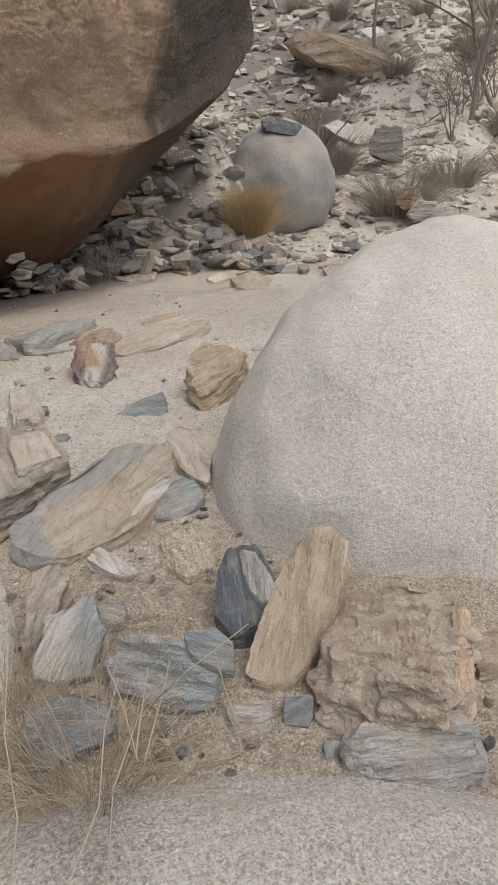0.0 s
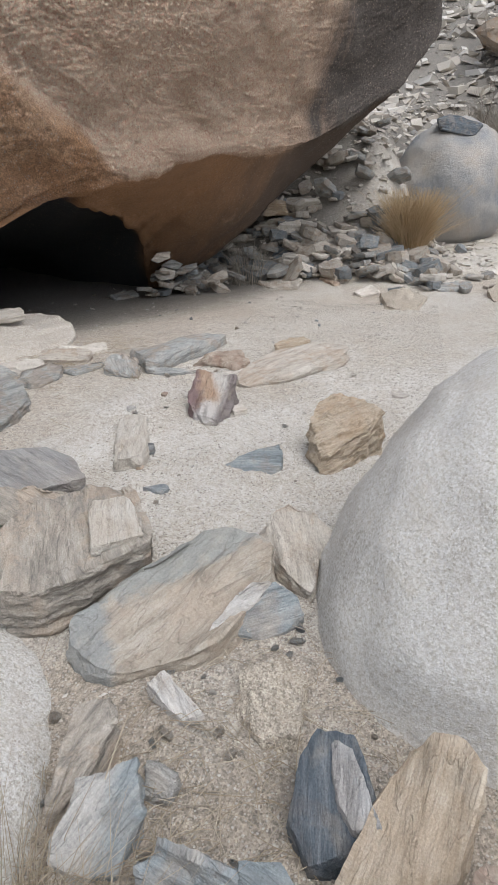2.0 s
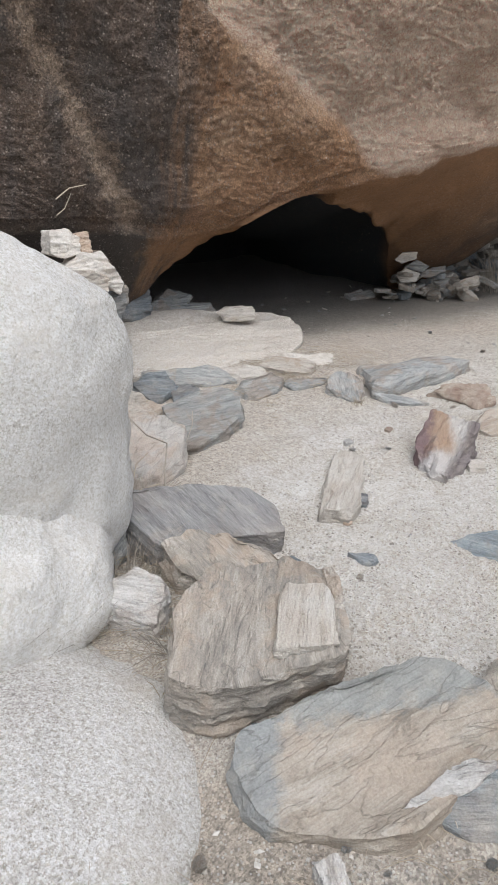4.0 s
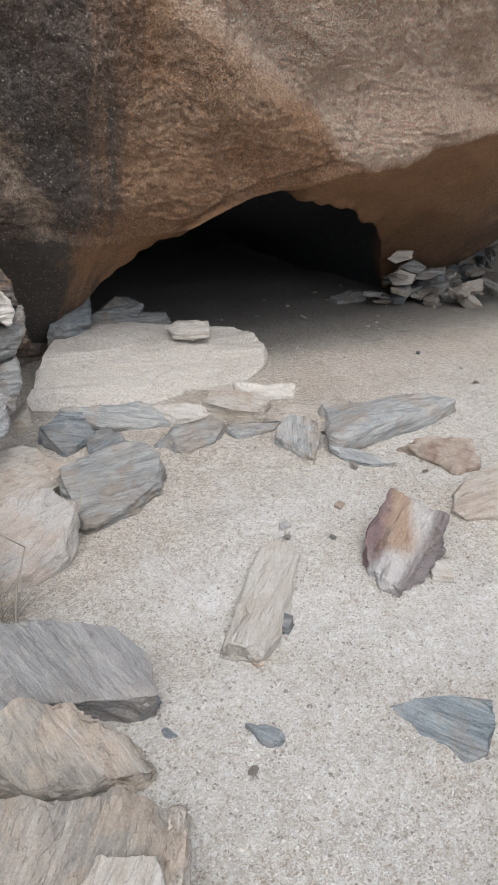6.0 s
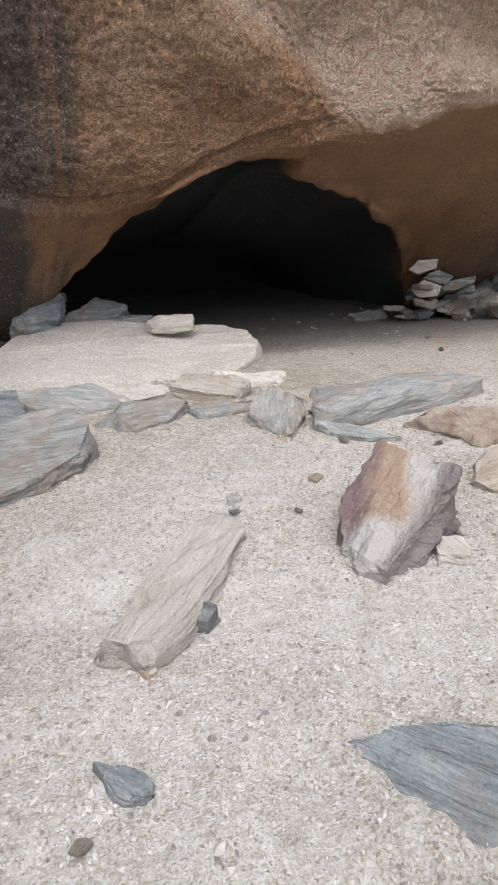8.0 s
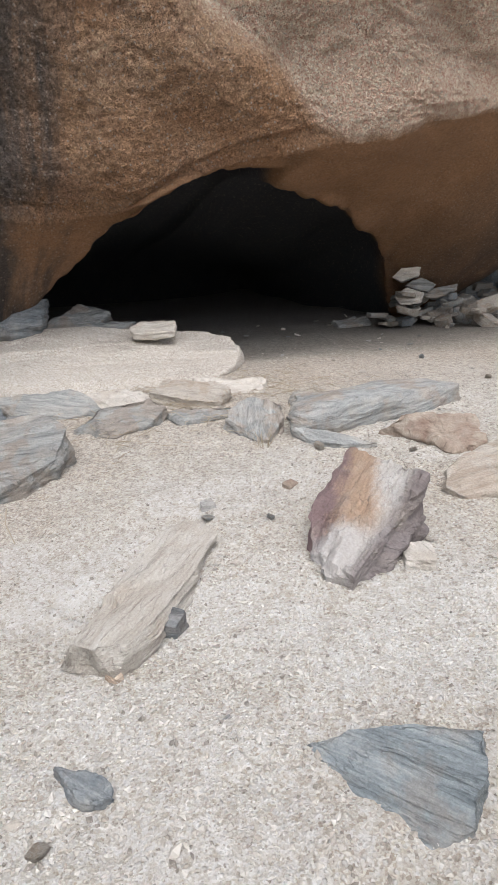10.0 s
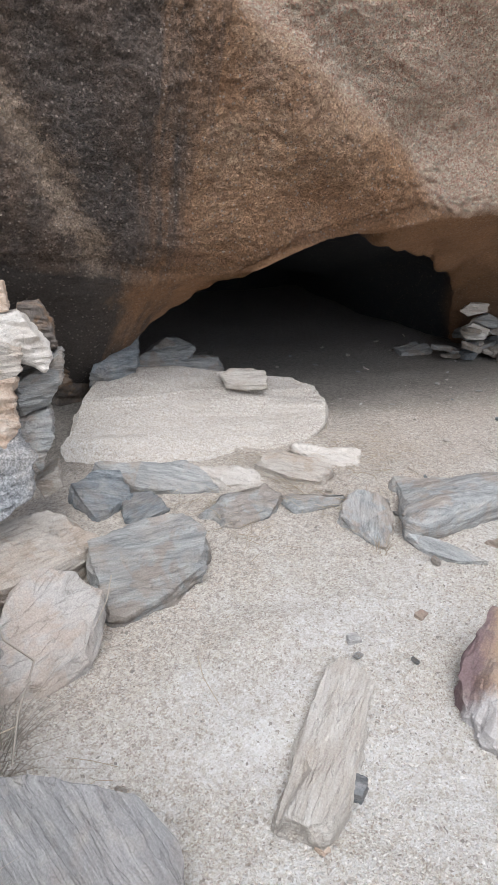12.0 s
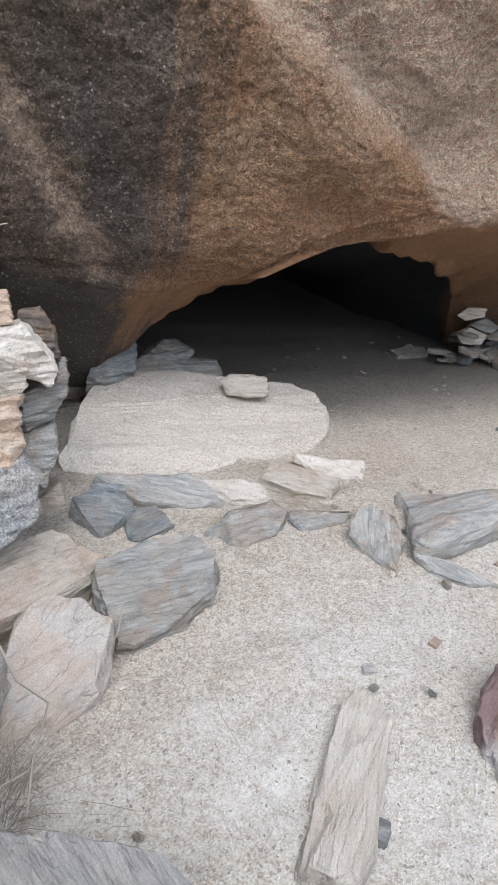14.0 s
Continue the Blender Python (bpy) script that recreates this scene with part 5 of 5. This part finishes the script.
rock("lumpy_rock", "chunk of weathered brown rock with a crack", LUMPY, (0.41, 1.60, -0.11), -10,
     [(-0.1, 0.02, 0.04), (-0, 0.03, 0.08), (0.07, -0.02, 0.05), (0.08, -0, -0.02), (0.05, 0, -0.07), (-0.1, -0.04, -0.09)], foot=-0.21, flare=1.04, rough=2)
rock("quartz_plate", "whitish layered plate on the squarish block", PALEBAND, (-1.04, 2.89, 0.22), 80,
     [(-0.014, 0.133, 0.028), (0.092, 0.044, 0.03), (0.084, 0.001, 0.018), (-0.04, -0.135, -0.041), (-0.12, -0.074, -0.044), (-0.193, -0.01, -0.045)], thick=.05, flare=1.04, grain=118, rough=0.8)
rock("stone_plate", "thin brown upright fin of stone on the squarish block", TAN, (-1.00, 3.00, 0.18), 127,
     [(-0.17, 0, -0.02), (0.08, 0, 0.03), (0.15, 0, 0.07), (0.19, 0, 0.03), (0.19, 0, -0.1), (-0.18, 0, -0.12)], push=(0, 0.045, 0), chips=1)
# ---- rubble heap under the boulder's end ----
def unit_stone(seed, material, flat):
    pick = random.Random(seed)
    ring = []
    for k in range(7):
        a = k / 7 * math.tau + pick.uniform(-0.3, 0.3)
        r = pick.uniform(0.34, 0.52)
        ring.append((r * math.cos(a), 0.72 * r * math.sin(a), flat * pick.uniform(0.35, 0.6)))
    ob = rock("rubble_stone", "angular stone in the rubble heap", material, (0, 0, 0), 0, ring, foot=-0.5 * flat, flare=pick.uniform(0.85, 1.05), step=0.055)
    me = ob.data
    bpy.data.objects.remove(ob)
    return me


KINDS = [(SCHIST, "grey"), (TAN, "tan"), (SLATE, "dark grey"), (PALE, "pale"), (SCHIST, "grey"), (TAN, "brownish")]
UNITS = [(unit_stone(40 + k, KINDS[k % 6][0], (0.13, 0.19, 0.3)[k % 3]), KINDS[k % 6][1]) for k in range(12)]


def strew(name, what, category, group, count, seed, where, sizes, tilt=16, lift=0.18):
    pick = random.Random(seed)
    for _ in range(count):
        x, y, dz = where(pick)
        s = pick.uniform(*sizes) * pick.uniform(0.7, 1.0)
        me, colour = UNITS[pick.randrange(len(UNITS))]
        ob = new(name, me)
        ob.matrix_world = pose(x, y, gz(x, y) + dz + lift * s, pick.gauss(0, tilt), pick.gauss(0, tilt), pick.uniform(0, 360)) @ Matrix.Diagonal((s, s, s, 1))
        tagged(ob, what.format(colour), category, group)


def in_heap(pick):
    x = pick.uniform(-4.4, 0.3)
    y = 9.9 + abs(pick.gauss(0, 1.3)) - 0.12 * x * 0.3
    return x, min(y, 13.6), pick.uniform(-0.02, 0.10)


strew("rubble_stone", "{} angular flat stone in the rubble heap", "stone", "rubble heap", 330, 11, in_heap, (0.22, 0.75))
strew("rubble_stone", "{} stone in the pile at the cave's side", "stone", "pile beside the cave", 26, 12,
      lambda k: (k.uniform(-3.25, -2.4), k.uniform(8.9, 9.9), k.uniform(0, 0.18)), (0.15, 0.4))
strew("rubble_stone", "{} stone in the pile at the cave's side", "stone", "pile beside the cave", 18, 16,
      lambda k: (k.uniform(-3.4, -2.85), k.uniform(8.55, 9.1), k.uniform(0, 0.3)), (0.15, 0.38))
strew("hill_stone", "{} loose stone beside the hill path", "stone", "loose stones on the slope", 150, 13,
      lambda k: (k.uniform(-0.6, 4.5), k.uniform(9.2, 17), 0), (0.12, 0.5))
strew("small_stone", "{} small stone lying on the sand", "stone", "small stones on the sand", 75, 14,
      lambda k: (k.uniform(-3.0, 0.0), 3.0 + 6.0 * k.random() ** 0.6, 0), (0.025, 0.08))
strew("small_stone", "{} small stone lying on the cave floor", "stone", "small stones on the cave floor", 34, 17,
      lambda k: (k.uniform(-4.4, -2.9), k.uniform(6.3, 9.2), -0.01), (0.025, 0.09))
strew("small_stone", "{} small stone lying on the path", "stone", "small stones on the path", 90, 15,
      lambda k: (k.uniform(-1.1, 0.7), k.uniform(1.45, 2.9), 0), (0.025, 0.075))

granite_boulder("round_boulder", "round pale boulder with a dark slab on top", (0.46, 13.4, 1.65), (1.06, 1.1, 1.1), 0, 7, 0.07, 5, GRANITE_GREY)


# ---- scree and gravel ----
def pebbles(name, label, count, seed, place, sizes, material, boxy, far=False):
    r = np.random.default_rng(seed)
    if boxy:
        base = np.array([(x, y, z) for z in (-1, 1) for x, y in ((-1, -1), (1, -1), (1, 1), (-1, 1))], float)
        tris = np.array([(0, 3, 2), (0, 2, 1), (4, 5, 6), (4, 6, 7), (0, 1, 5), (0, 5, 4), (1, 2, 6), (1, 6, 5), (2, 3, 7), (2, 7, 6), (3, 0, 4), (3, 4, 7)])
    else:
        base = np.array([(1, 0, 0), (-1, 0, 0), (0, 1, 0), (0, -1, 0), (0, 0, 1), (0, 0, -1)], float)
        tris = np.array([(0, 2, 4), (2, 1, 4), (1, 3, 4), (3, 0, 4), (2, 0, 5), (1, 2, 5), (3, 1, 5), (0, 3, 5)])
    x, y = place(r, count)
    s = sizes[0] * (sizes[1] / sizes[0]) ** (r.random(count) ** 2.2)
    if far:
        s = s * np.clip((y - 6) / 14, 0.3, 2.2)
    shape = s[:, None] * np.stack([r.uniform(0.7, 1.2, count), r.uniform(0.5, 0.9, count), r.uniform(0.14, 0.42, count) * (1 if boxy else 1.5)], 1)
    v = base[None] * (1 + r.normal(0, 0.22, (count, len(base), 3)))
    v = v * shape[:, None]
    for i, j, w in ((1, 2, 0.3), (0, 2, 0.3), (0, 1, None)):
        a = r.uniform(0, math.tau, count) if w is None else r.normal(0, w, count)
        c, d = np.cos(a)[:, None], np.sin(a)[:, None]
        v[..., i], v[..., j] = c * v[..., i] - d * v[..., j], d * v[..., i] + c * v[..., j]
    v = v + np.stack([x, y, ground_z(x, y) + 0.2 * s], 1)[:, None]
    faces = (np.arange(count)[:, None, None] * len(base) + tris[None]).reshape(-1, 3)
    ob = mesh_object(name, v.reshape(-1, 3), faces.tolist(), material, smooth=False)
    return tagged(ob, label, "gravel", kind="stuff")


def on_hill(r, count):
    y = 10.5 + 60 * r.random(count) ** 1.7
    return r.uniform(-0.25, 0.75, count) * y + r.normal(0, 1.0, count), y


def on_terrace(r, count):
    y = 2.75 + 6.0 * r.random(count) ** 1.45
    x = r.uniform(-3.7, 0.3, count)
    # and is sparse on the trodden earth beside the stones
    x = np.where((x < -1.65 + r.normal(0, 0.2, count)) & (r.random(count) < 0.6), r.uniform(-1.7, 0.3, count), x)
    # it thins out towards the painted shade in the cave
    out = 0.929 * x - 0.37 * y + 4.97
    edge = r.normal(0.1, 0.35, count)
    return np.where(out < edge, x + 2 * (edge - out), x), y


pebbles("scree", "broken grey and tan scree covering the hillside", 19000, 21, on_hill, (0.03, 0.22), SCREE, True, True)
pebbles("gravel", "pale loose gravel on the sand", 120000, 22, on_terrace, (0.0026, 0.0095), GRAVEL, False)
pebbles("gravel", "coarse pale gravel on the sand", 900, 23, on_terrace, (0.006, 0.017), GRAVEL, False)
pebbles("gravel", "loose gravel on the path between the stones", 2600, 24, lambda r, c: (r.uniform(-1.2, 0.9, c), r.uniform(1.45, 2.9, c)), (0.003, 0.014), GRAVEL, False)


# ---- dry plants ----
def tube(verts, faces, pts, radii, sides=4):
    pts = [Vector(p) for p in pts]
    first = len(verts)
    for k, (p, r) in enumerate(zip(pts, radii)):
        way = (pts[min(k + 1, len(pts) - 1)] - pts[max(k - 1, 0)]).normalized()
        a = way.orthogonal().normalized()
        b = way.cross(a)
        for i in range(sides):
            t = i / sides * math.tau
            verts.append(p + (a * math.cos(t) + b * math.sin(t)) * r)
    for k in range(len(pts) - 1):
        for i in range(sides):
            q = first + k * sides
            faces.append((q + i, q + (i + 1) % sides, q + sides + (i + 1) % sides, q + sides + i))


def stem(name, label, pts, radius, material=None):
    """One dry stalk through the given places."""
    verts, faces = [], []
    tube(verts, faces, pts, [radius * (1 - 0.5 * k / len(pts)) for k in range(len(pts))], 5)
    return tagged(mesh_object(name, verts, faces, material or STRAW), label, "twig")


def tuft(name, label, at, count, height, spread, material, seed, lean=(0, 0), radius=0.0016):
    pick = random.Random(seed)
    verts, faces = [], []
    for _ in range(count):
        a, r = pick.uniform(0, math.tau), spread * 0.35 * math.sqrt(pick.random())
        base = Vector((r * math.cos(a), r * math.sin(a), -0.02))
        h = height * pick.uniform(0.45, 1.05)
        out = Vector((math.cos(a) + pick.gauss(0, 0.5), math.sin(a) + pick.gauss(0, 0.5), 0)) * spread * pick.uniform(0.2, 0.7) + Vector((*lean, 0)) * h
        mid = base + out * 0.35 + Vector((0, 0, h * 0.6))
        tube(verts, faces, [base, mid, base + out + Vector((0, 0, h))], [radius, radius * 0.8, radius * 0.3], 3)
    ob = mesh_object(name, verts, faces, material)
    ob.matrix_world = pose(*at)
    return tagged(ob, label, "grass")


def litter(name, label, at, reach, count, seed, length=(0.05, 0.2)):
    """Straw lying about on the ground."""
    pick = random.Random(seed)
    verts, faces = [], []
    for _ in range(count):
        x, y = at[0] + pick.gauss(0, reach[0]), at[1] + pick.gauss(0, reach[1])
        a, n = pick.uniform(0, math.tau), pick.uniform(*length)
        z = gz(x, y) + pick.uniform(0.004, 0.03)
        bend = pick.gauss(0, 0.25) * n
        dx, dy = math.cos(a) * n / 2, math.sin(a) * n / 2
        tube(verts, faces, [(x - dx, y - dy, z), (x - dy * bend, y + dx * bend, z + pick.uniform(0, 0.02)), (x + dx, y + dy, z + pick.gauss(0.0, 0.02))], [0.0013, 0.0016, 0.0009], 3)
    return tagged(mesh_object(name, verts, faces, STRAW), label, "straw", kind="stuff")


def bare_shrub(name, label, at, height, seed, trunk=0.03, forks=4, levels=4, wide=0.5, material=None, category="shrub"):
    """A leafless shrub or tree: trunk and limbs in one part, fine twigs in another."""
    pick = random.Random(seed)
    thick, fine = ([], []), ([], [])

    def grow(p, way, length, r, level):
        pts, q = [p], p
        for _ in range(3):
            way = (way + Vector((pick.gauss(0, 0.16), pick.gauss(0, 0.16), 0.05))).normalized()
            q = q + way * length / 3
            pts.append(q)
        store = thick if level < 2 else fine
        tube(*store, pts, [r, r * 0.85, r * 0.7, r * 0.5], 5 if level < 2 else 3)
        if level + 1 < levels:
            for _ in range(forks + (level > 0)):
                k = pick.uniform(0.35, 1.0)
                at_k = pts[1].lerp(pts[3], k)
                turn = Vector((pick.gauss(0, 1), pick.gauss(0, 1), pick.gauss(0.1, 0.5))).normalized()
                grow(at_k, (way * (1 - wide) + turn * wide).normalized(), length * pick.uniform(0.5, 0.75), r * 0.5, level + 1)

    root = new(name)
    root.matrix_world = pose(*at)
    for k in range(1 if trunk > 0.04 else 3):
        grow(Vector((0.04 * k, 0.03 * k, -0.1)), Vector((pick.gauss(0, 0.22), pick.gauss(0, 0.22), 1)).normalized(), height * 0.45, trunk, 0)
    mesh_object("trunk", *thick, material or TWIG, parent=root)
    tagged(mesh_object("twigs", *fine, material or TWIG, parent=root), kind="stuff")
    return tagged(root, label, category)


def on(x, y, up=0.0):
    return (x, y, gz(x, y) + up)


tuft("golden_grass", "golden dry tussock of grass before the round boulder", on(-0.12, 11.0), 2200, 0.95, 0.56, GOLD, 31, radius=0.0035)
tuft("dry_grass", "dead grey grass tuft beside the cave", on(-2.35, 9.9), 90, 0.8, 0.6, BRUSH, 32, radius=0.004)
tuft("dry_grass", "dead straw-coloured grass beside the path", on(-0.5, 1.5), 170, 0.34, 0.42, STRAW, 33)
tuft("dry_grass", "dead straw-coloured grass at the stone's edge", on(-0.78, 1.65), 160, 0.3, 0.4, STRAW, 34)
tuft("dry_grass", "dead grass tuft between the boulders", on(-1.5, 2.72), 90, 0.14, 0.3, BRUSH, 35)
tuft("dry_grass", "small dry grass tuft on the sand", on(-1.95, 5.05), 24, 0.1, 0.08, STRAW, 36)
litter("straw_litter", "scattered straw and grass on the path", (-0.55, 1.75), (0.3, 0.22), 480, 41)
litter("straw_litter", "scattered straw between the path's stones", (-0.35, 2.15), (0.25, 0.3), 260, 42)
litter("straw_litter", "straw caught along the big slab", (-2.75, 5.25), (0.25, 0.12), 170, 43, (0.05, 0.16))
litter("straw_litter", "straw caught among the flat stones", (-2.75, 4.75), (0.3, 0.12), 110, 44, (0.04, 0.14))
tuft("dry_grass", "grey dead brush between the stones and the boulder", on(-1.92, 2.86), 170, 0.2, 0.42, BRUSH, 37)
tuft("dry_grass", "grey dead brush behind the white quartz stone", on(-1.88, 2.6), 120, 0.16, 0.35, BRUSH, 38)
tuft("dry_grass", "dead brush at the foot of the stacked stones", on(-2.28, 3.3), 120, 0.2, 0.3, BRUSH, 39)
litter("straw_litter", "dead brush fallen between the stones and the boulder", (-1.85, 2.85), (0.2, 0.22), 260, 46, (0.05, 0.18))
litter("straw_litter", "dead grass lying beside the big slab", (-2.55, 5.85), (0.22, 0.2), 160, 47, (0.05, 0.16))
litter("straw_litter", "dark dry grass between the boulders", (-1.5, 2.75), (0.12, 0.1), 150, 45, (0.05, 0.15))
bare_shrub("bare_shrub", "leafless grey shrub behind the round boulder", on(1.0, 13.9), 3.2, 51, trunk=0.035, forks=2, wide=0.35)
bare_shrub("bare_tree", "leafless grey tree on the hillside", on(6.2, 20.2), 9.0, 52, trunk=0.085, forks=5, levels=5, category="tree")
bare_shrub("bare_tree", "leafless brushy tree on the hillside", on(7.6, 22.5), 7.5, 53, trunk=0.075, forks=5, levels=5, category="tree")
bare_shrub("bare_tree", "thin leafless tree on the hillside", on(4.6, 27.0), 6.5, 54, trunk=0.08, forks=5, levels=5, category="tree")
bare_shrub("bare_shrub", "leafless grey bush beyond the granite boulder", on(3.9, 11.4), 2.0, 55, trunk=0.035, forks=4, levels=4)
pick = random.Random(61)
for k in range(34):
    y = 13 + 40 * pick.random() ** 1.5
    x = pick.uniform(0.05, 0.5) * y
    tuft("dry_bush", "grey-brown dry bush on the hillside", on(x, y), 420, pick.uniform(0.5, 1.3), pick.uniform(0.7, 1.5), BRUSH, 100 + k, radius=0.006)
for k in range(5):
    bare_shrub("bare_shrub", "leafless brushy shrub under the hillside trees", on(5.2 + 0.7 * k, 18.5 + 1.3 * k + 0.5 * (k % 2)), 2.6 + 0.4 * (k % 3), 70 + k, trunk=0.03, forks=4, levels=4, wide=0.6)
stem("dry_stalk", "bent grey twig leaning over the pale block", [(-2.672, 3.458, 0.470), (-2.618, 3.466, 0.458), (-2.322, 3.430, 0.344), (-2.216, 3.465, 0.314), (-2.154, 3.374, 0.222), (-2.093, 3.312, 0.118)], .0055, BRUSH)
stem("dry_stalk", "thin grey twig beside the grey block", [(-2.410, 3.885, 0.325), (-2.377, 3.841, 0.259), (-2.389, 3.802, 0.164)], .003, BRUSH)
stem("dry_stalk", "dry stalk among the stones", [(-2.285, 3.397, 0.267), (-2.212, 3.244, 0.279), (-2.128, 3.142, 0.246)], .003)
stem("dry_stalk", "dry stalk among the stones", [(-2.200, 3.383, 0.129), (-2.201, 3.262, 0.147), (-2.188, 3.145, 0.164)], .003)
stem("dry_stalk", "thin dry twig lying on the gravel", [(-1.972, 3.900, 0.226), (-1.895, 3.853, 0.216), (-1.790, 3.819, 0.204)], .0025)
stem("dry_stalk", "tall dry grass stalk bent over the path", [(-0.333, 1.073, -0.078), (-0.373, 1.299, -0.087), (-0.328, 1.434, -0.000), (-0.211, 1.518, 0.063), (-0.049, 1.624, 0.126)], .0022)
stem("dry_stalk", "tall dry grass stalk beside the path", [(-0.336, 1.391, -0.083), (-0.321, 1.443, 0.008), (-0.308, 1.516, 0.086)], .002)
stem("dry_stalk", "tall dry grass stalk beside the path", [(-0.315, 1.384, -0.095), (-0.274, 1.467, 0.020), (-0.254, 1.531, 0.089)], .002)
stem("dry_stalk", "dry grass stalk with a forked top", [(-0.329, 1.383, -0.093), (-0.366, 1.440, 0.049), (-0.403, 1.485, 0.115)], .002)
stem("dry_stalk", "tall dry grass stalk beside the path", [(-0.393, 1.036, -0.022), (-0.376, 1.207, -0.028), (-0.389, 1.356, 0.043), (-0.363, 1.436, 0.121)], .002)
stem("dry_stalk", "dry grass stalk across the grey plate", [(-0.091, 1.537, -0.128), (-0.128, 1.603, -0.052), (-0.151, 1.659, 0.018)], .002)
stem("dry_stalk", "dry grass stalk beside the streaked stone", [(-0.610, 1.883, 0.053), (-0.595, 1.933, 0.123), (-0.576, 1.978, 0.189)], .002)
stem("dry_stalk", "dry grass stalk beside the path", [(-0.491, 1.019, 0.005), (-0.534, 1.162, -0.001), (-0.618, 1.335, 0.055), (-0.666, 1.529, 0.142)], .002)
stem("dry_stalk", "pale dry twig sticking out of the stacked stones", [(-3.316, 3.791, 1.403), (-3.366, 3.931, 1.462), (-3.396, 4.084, 1.483)], .004)
stem("dry_stalk", "pale dry twig sticking out of the stacked stones", [(-3.309, 3.779, 1.318), (-3.331, 3.859, 1.351), (-3.359, 3.937, 1.436)], .003)
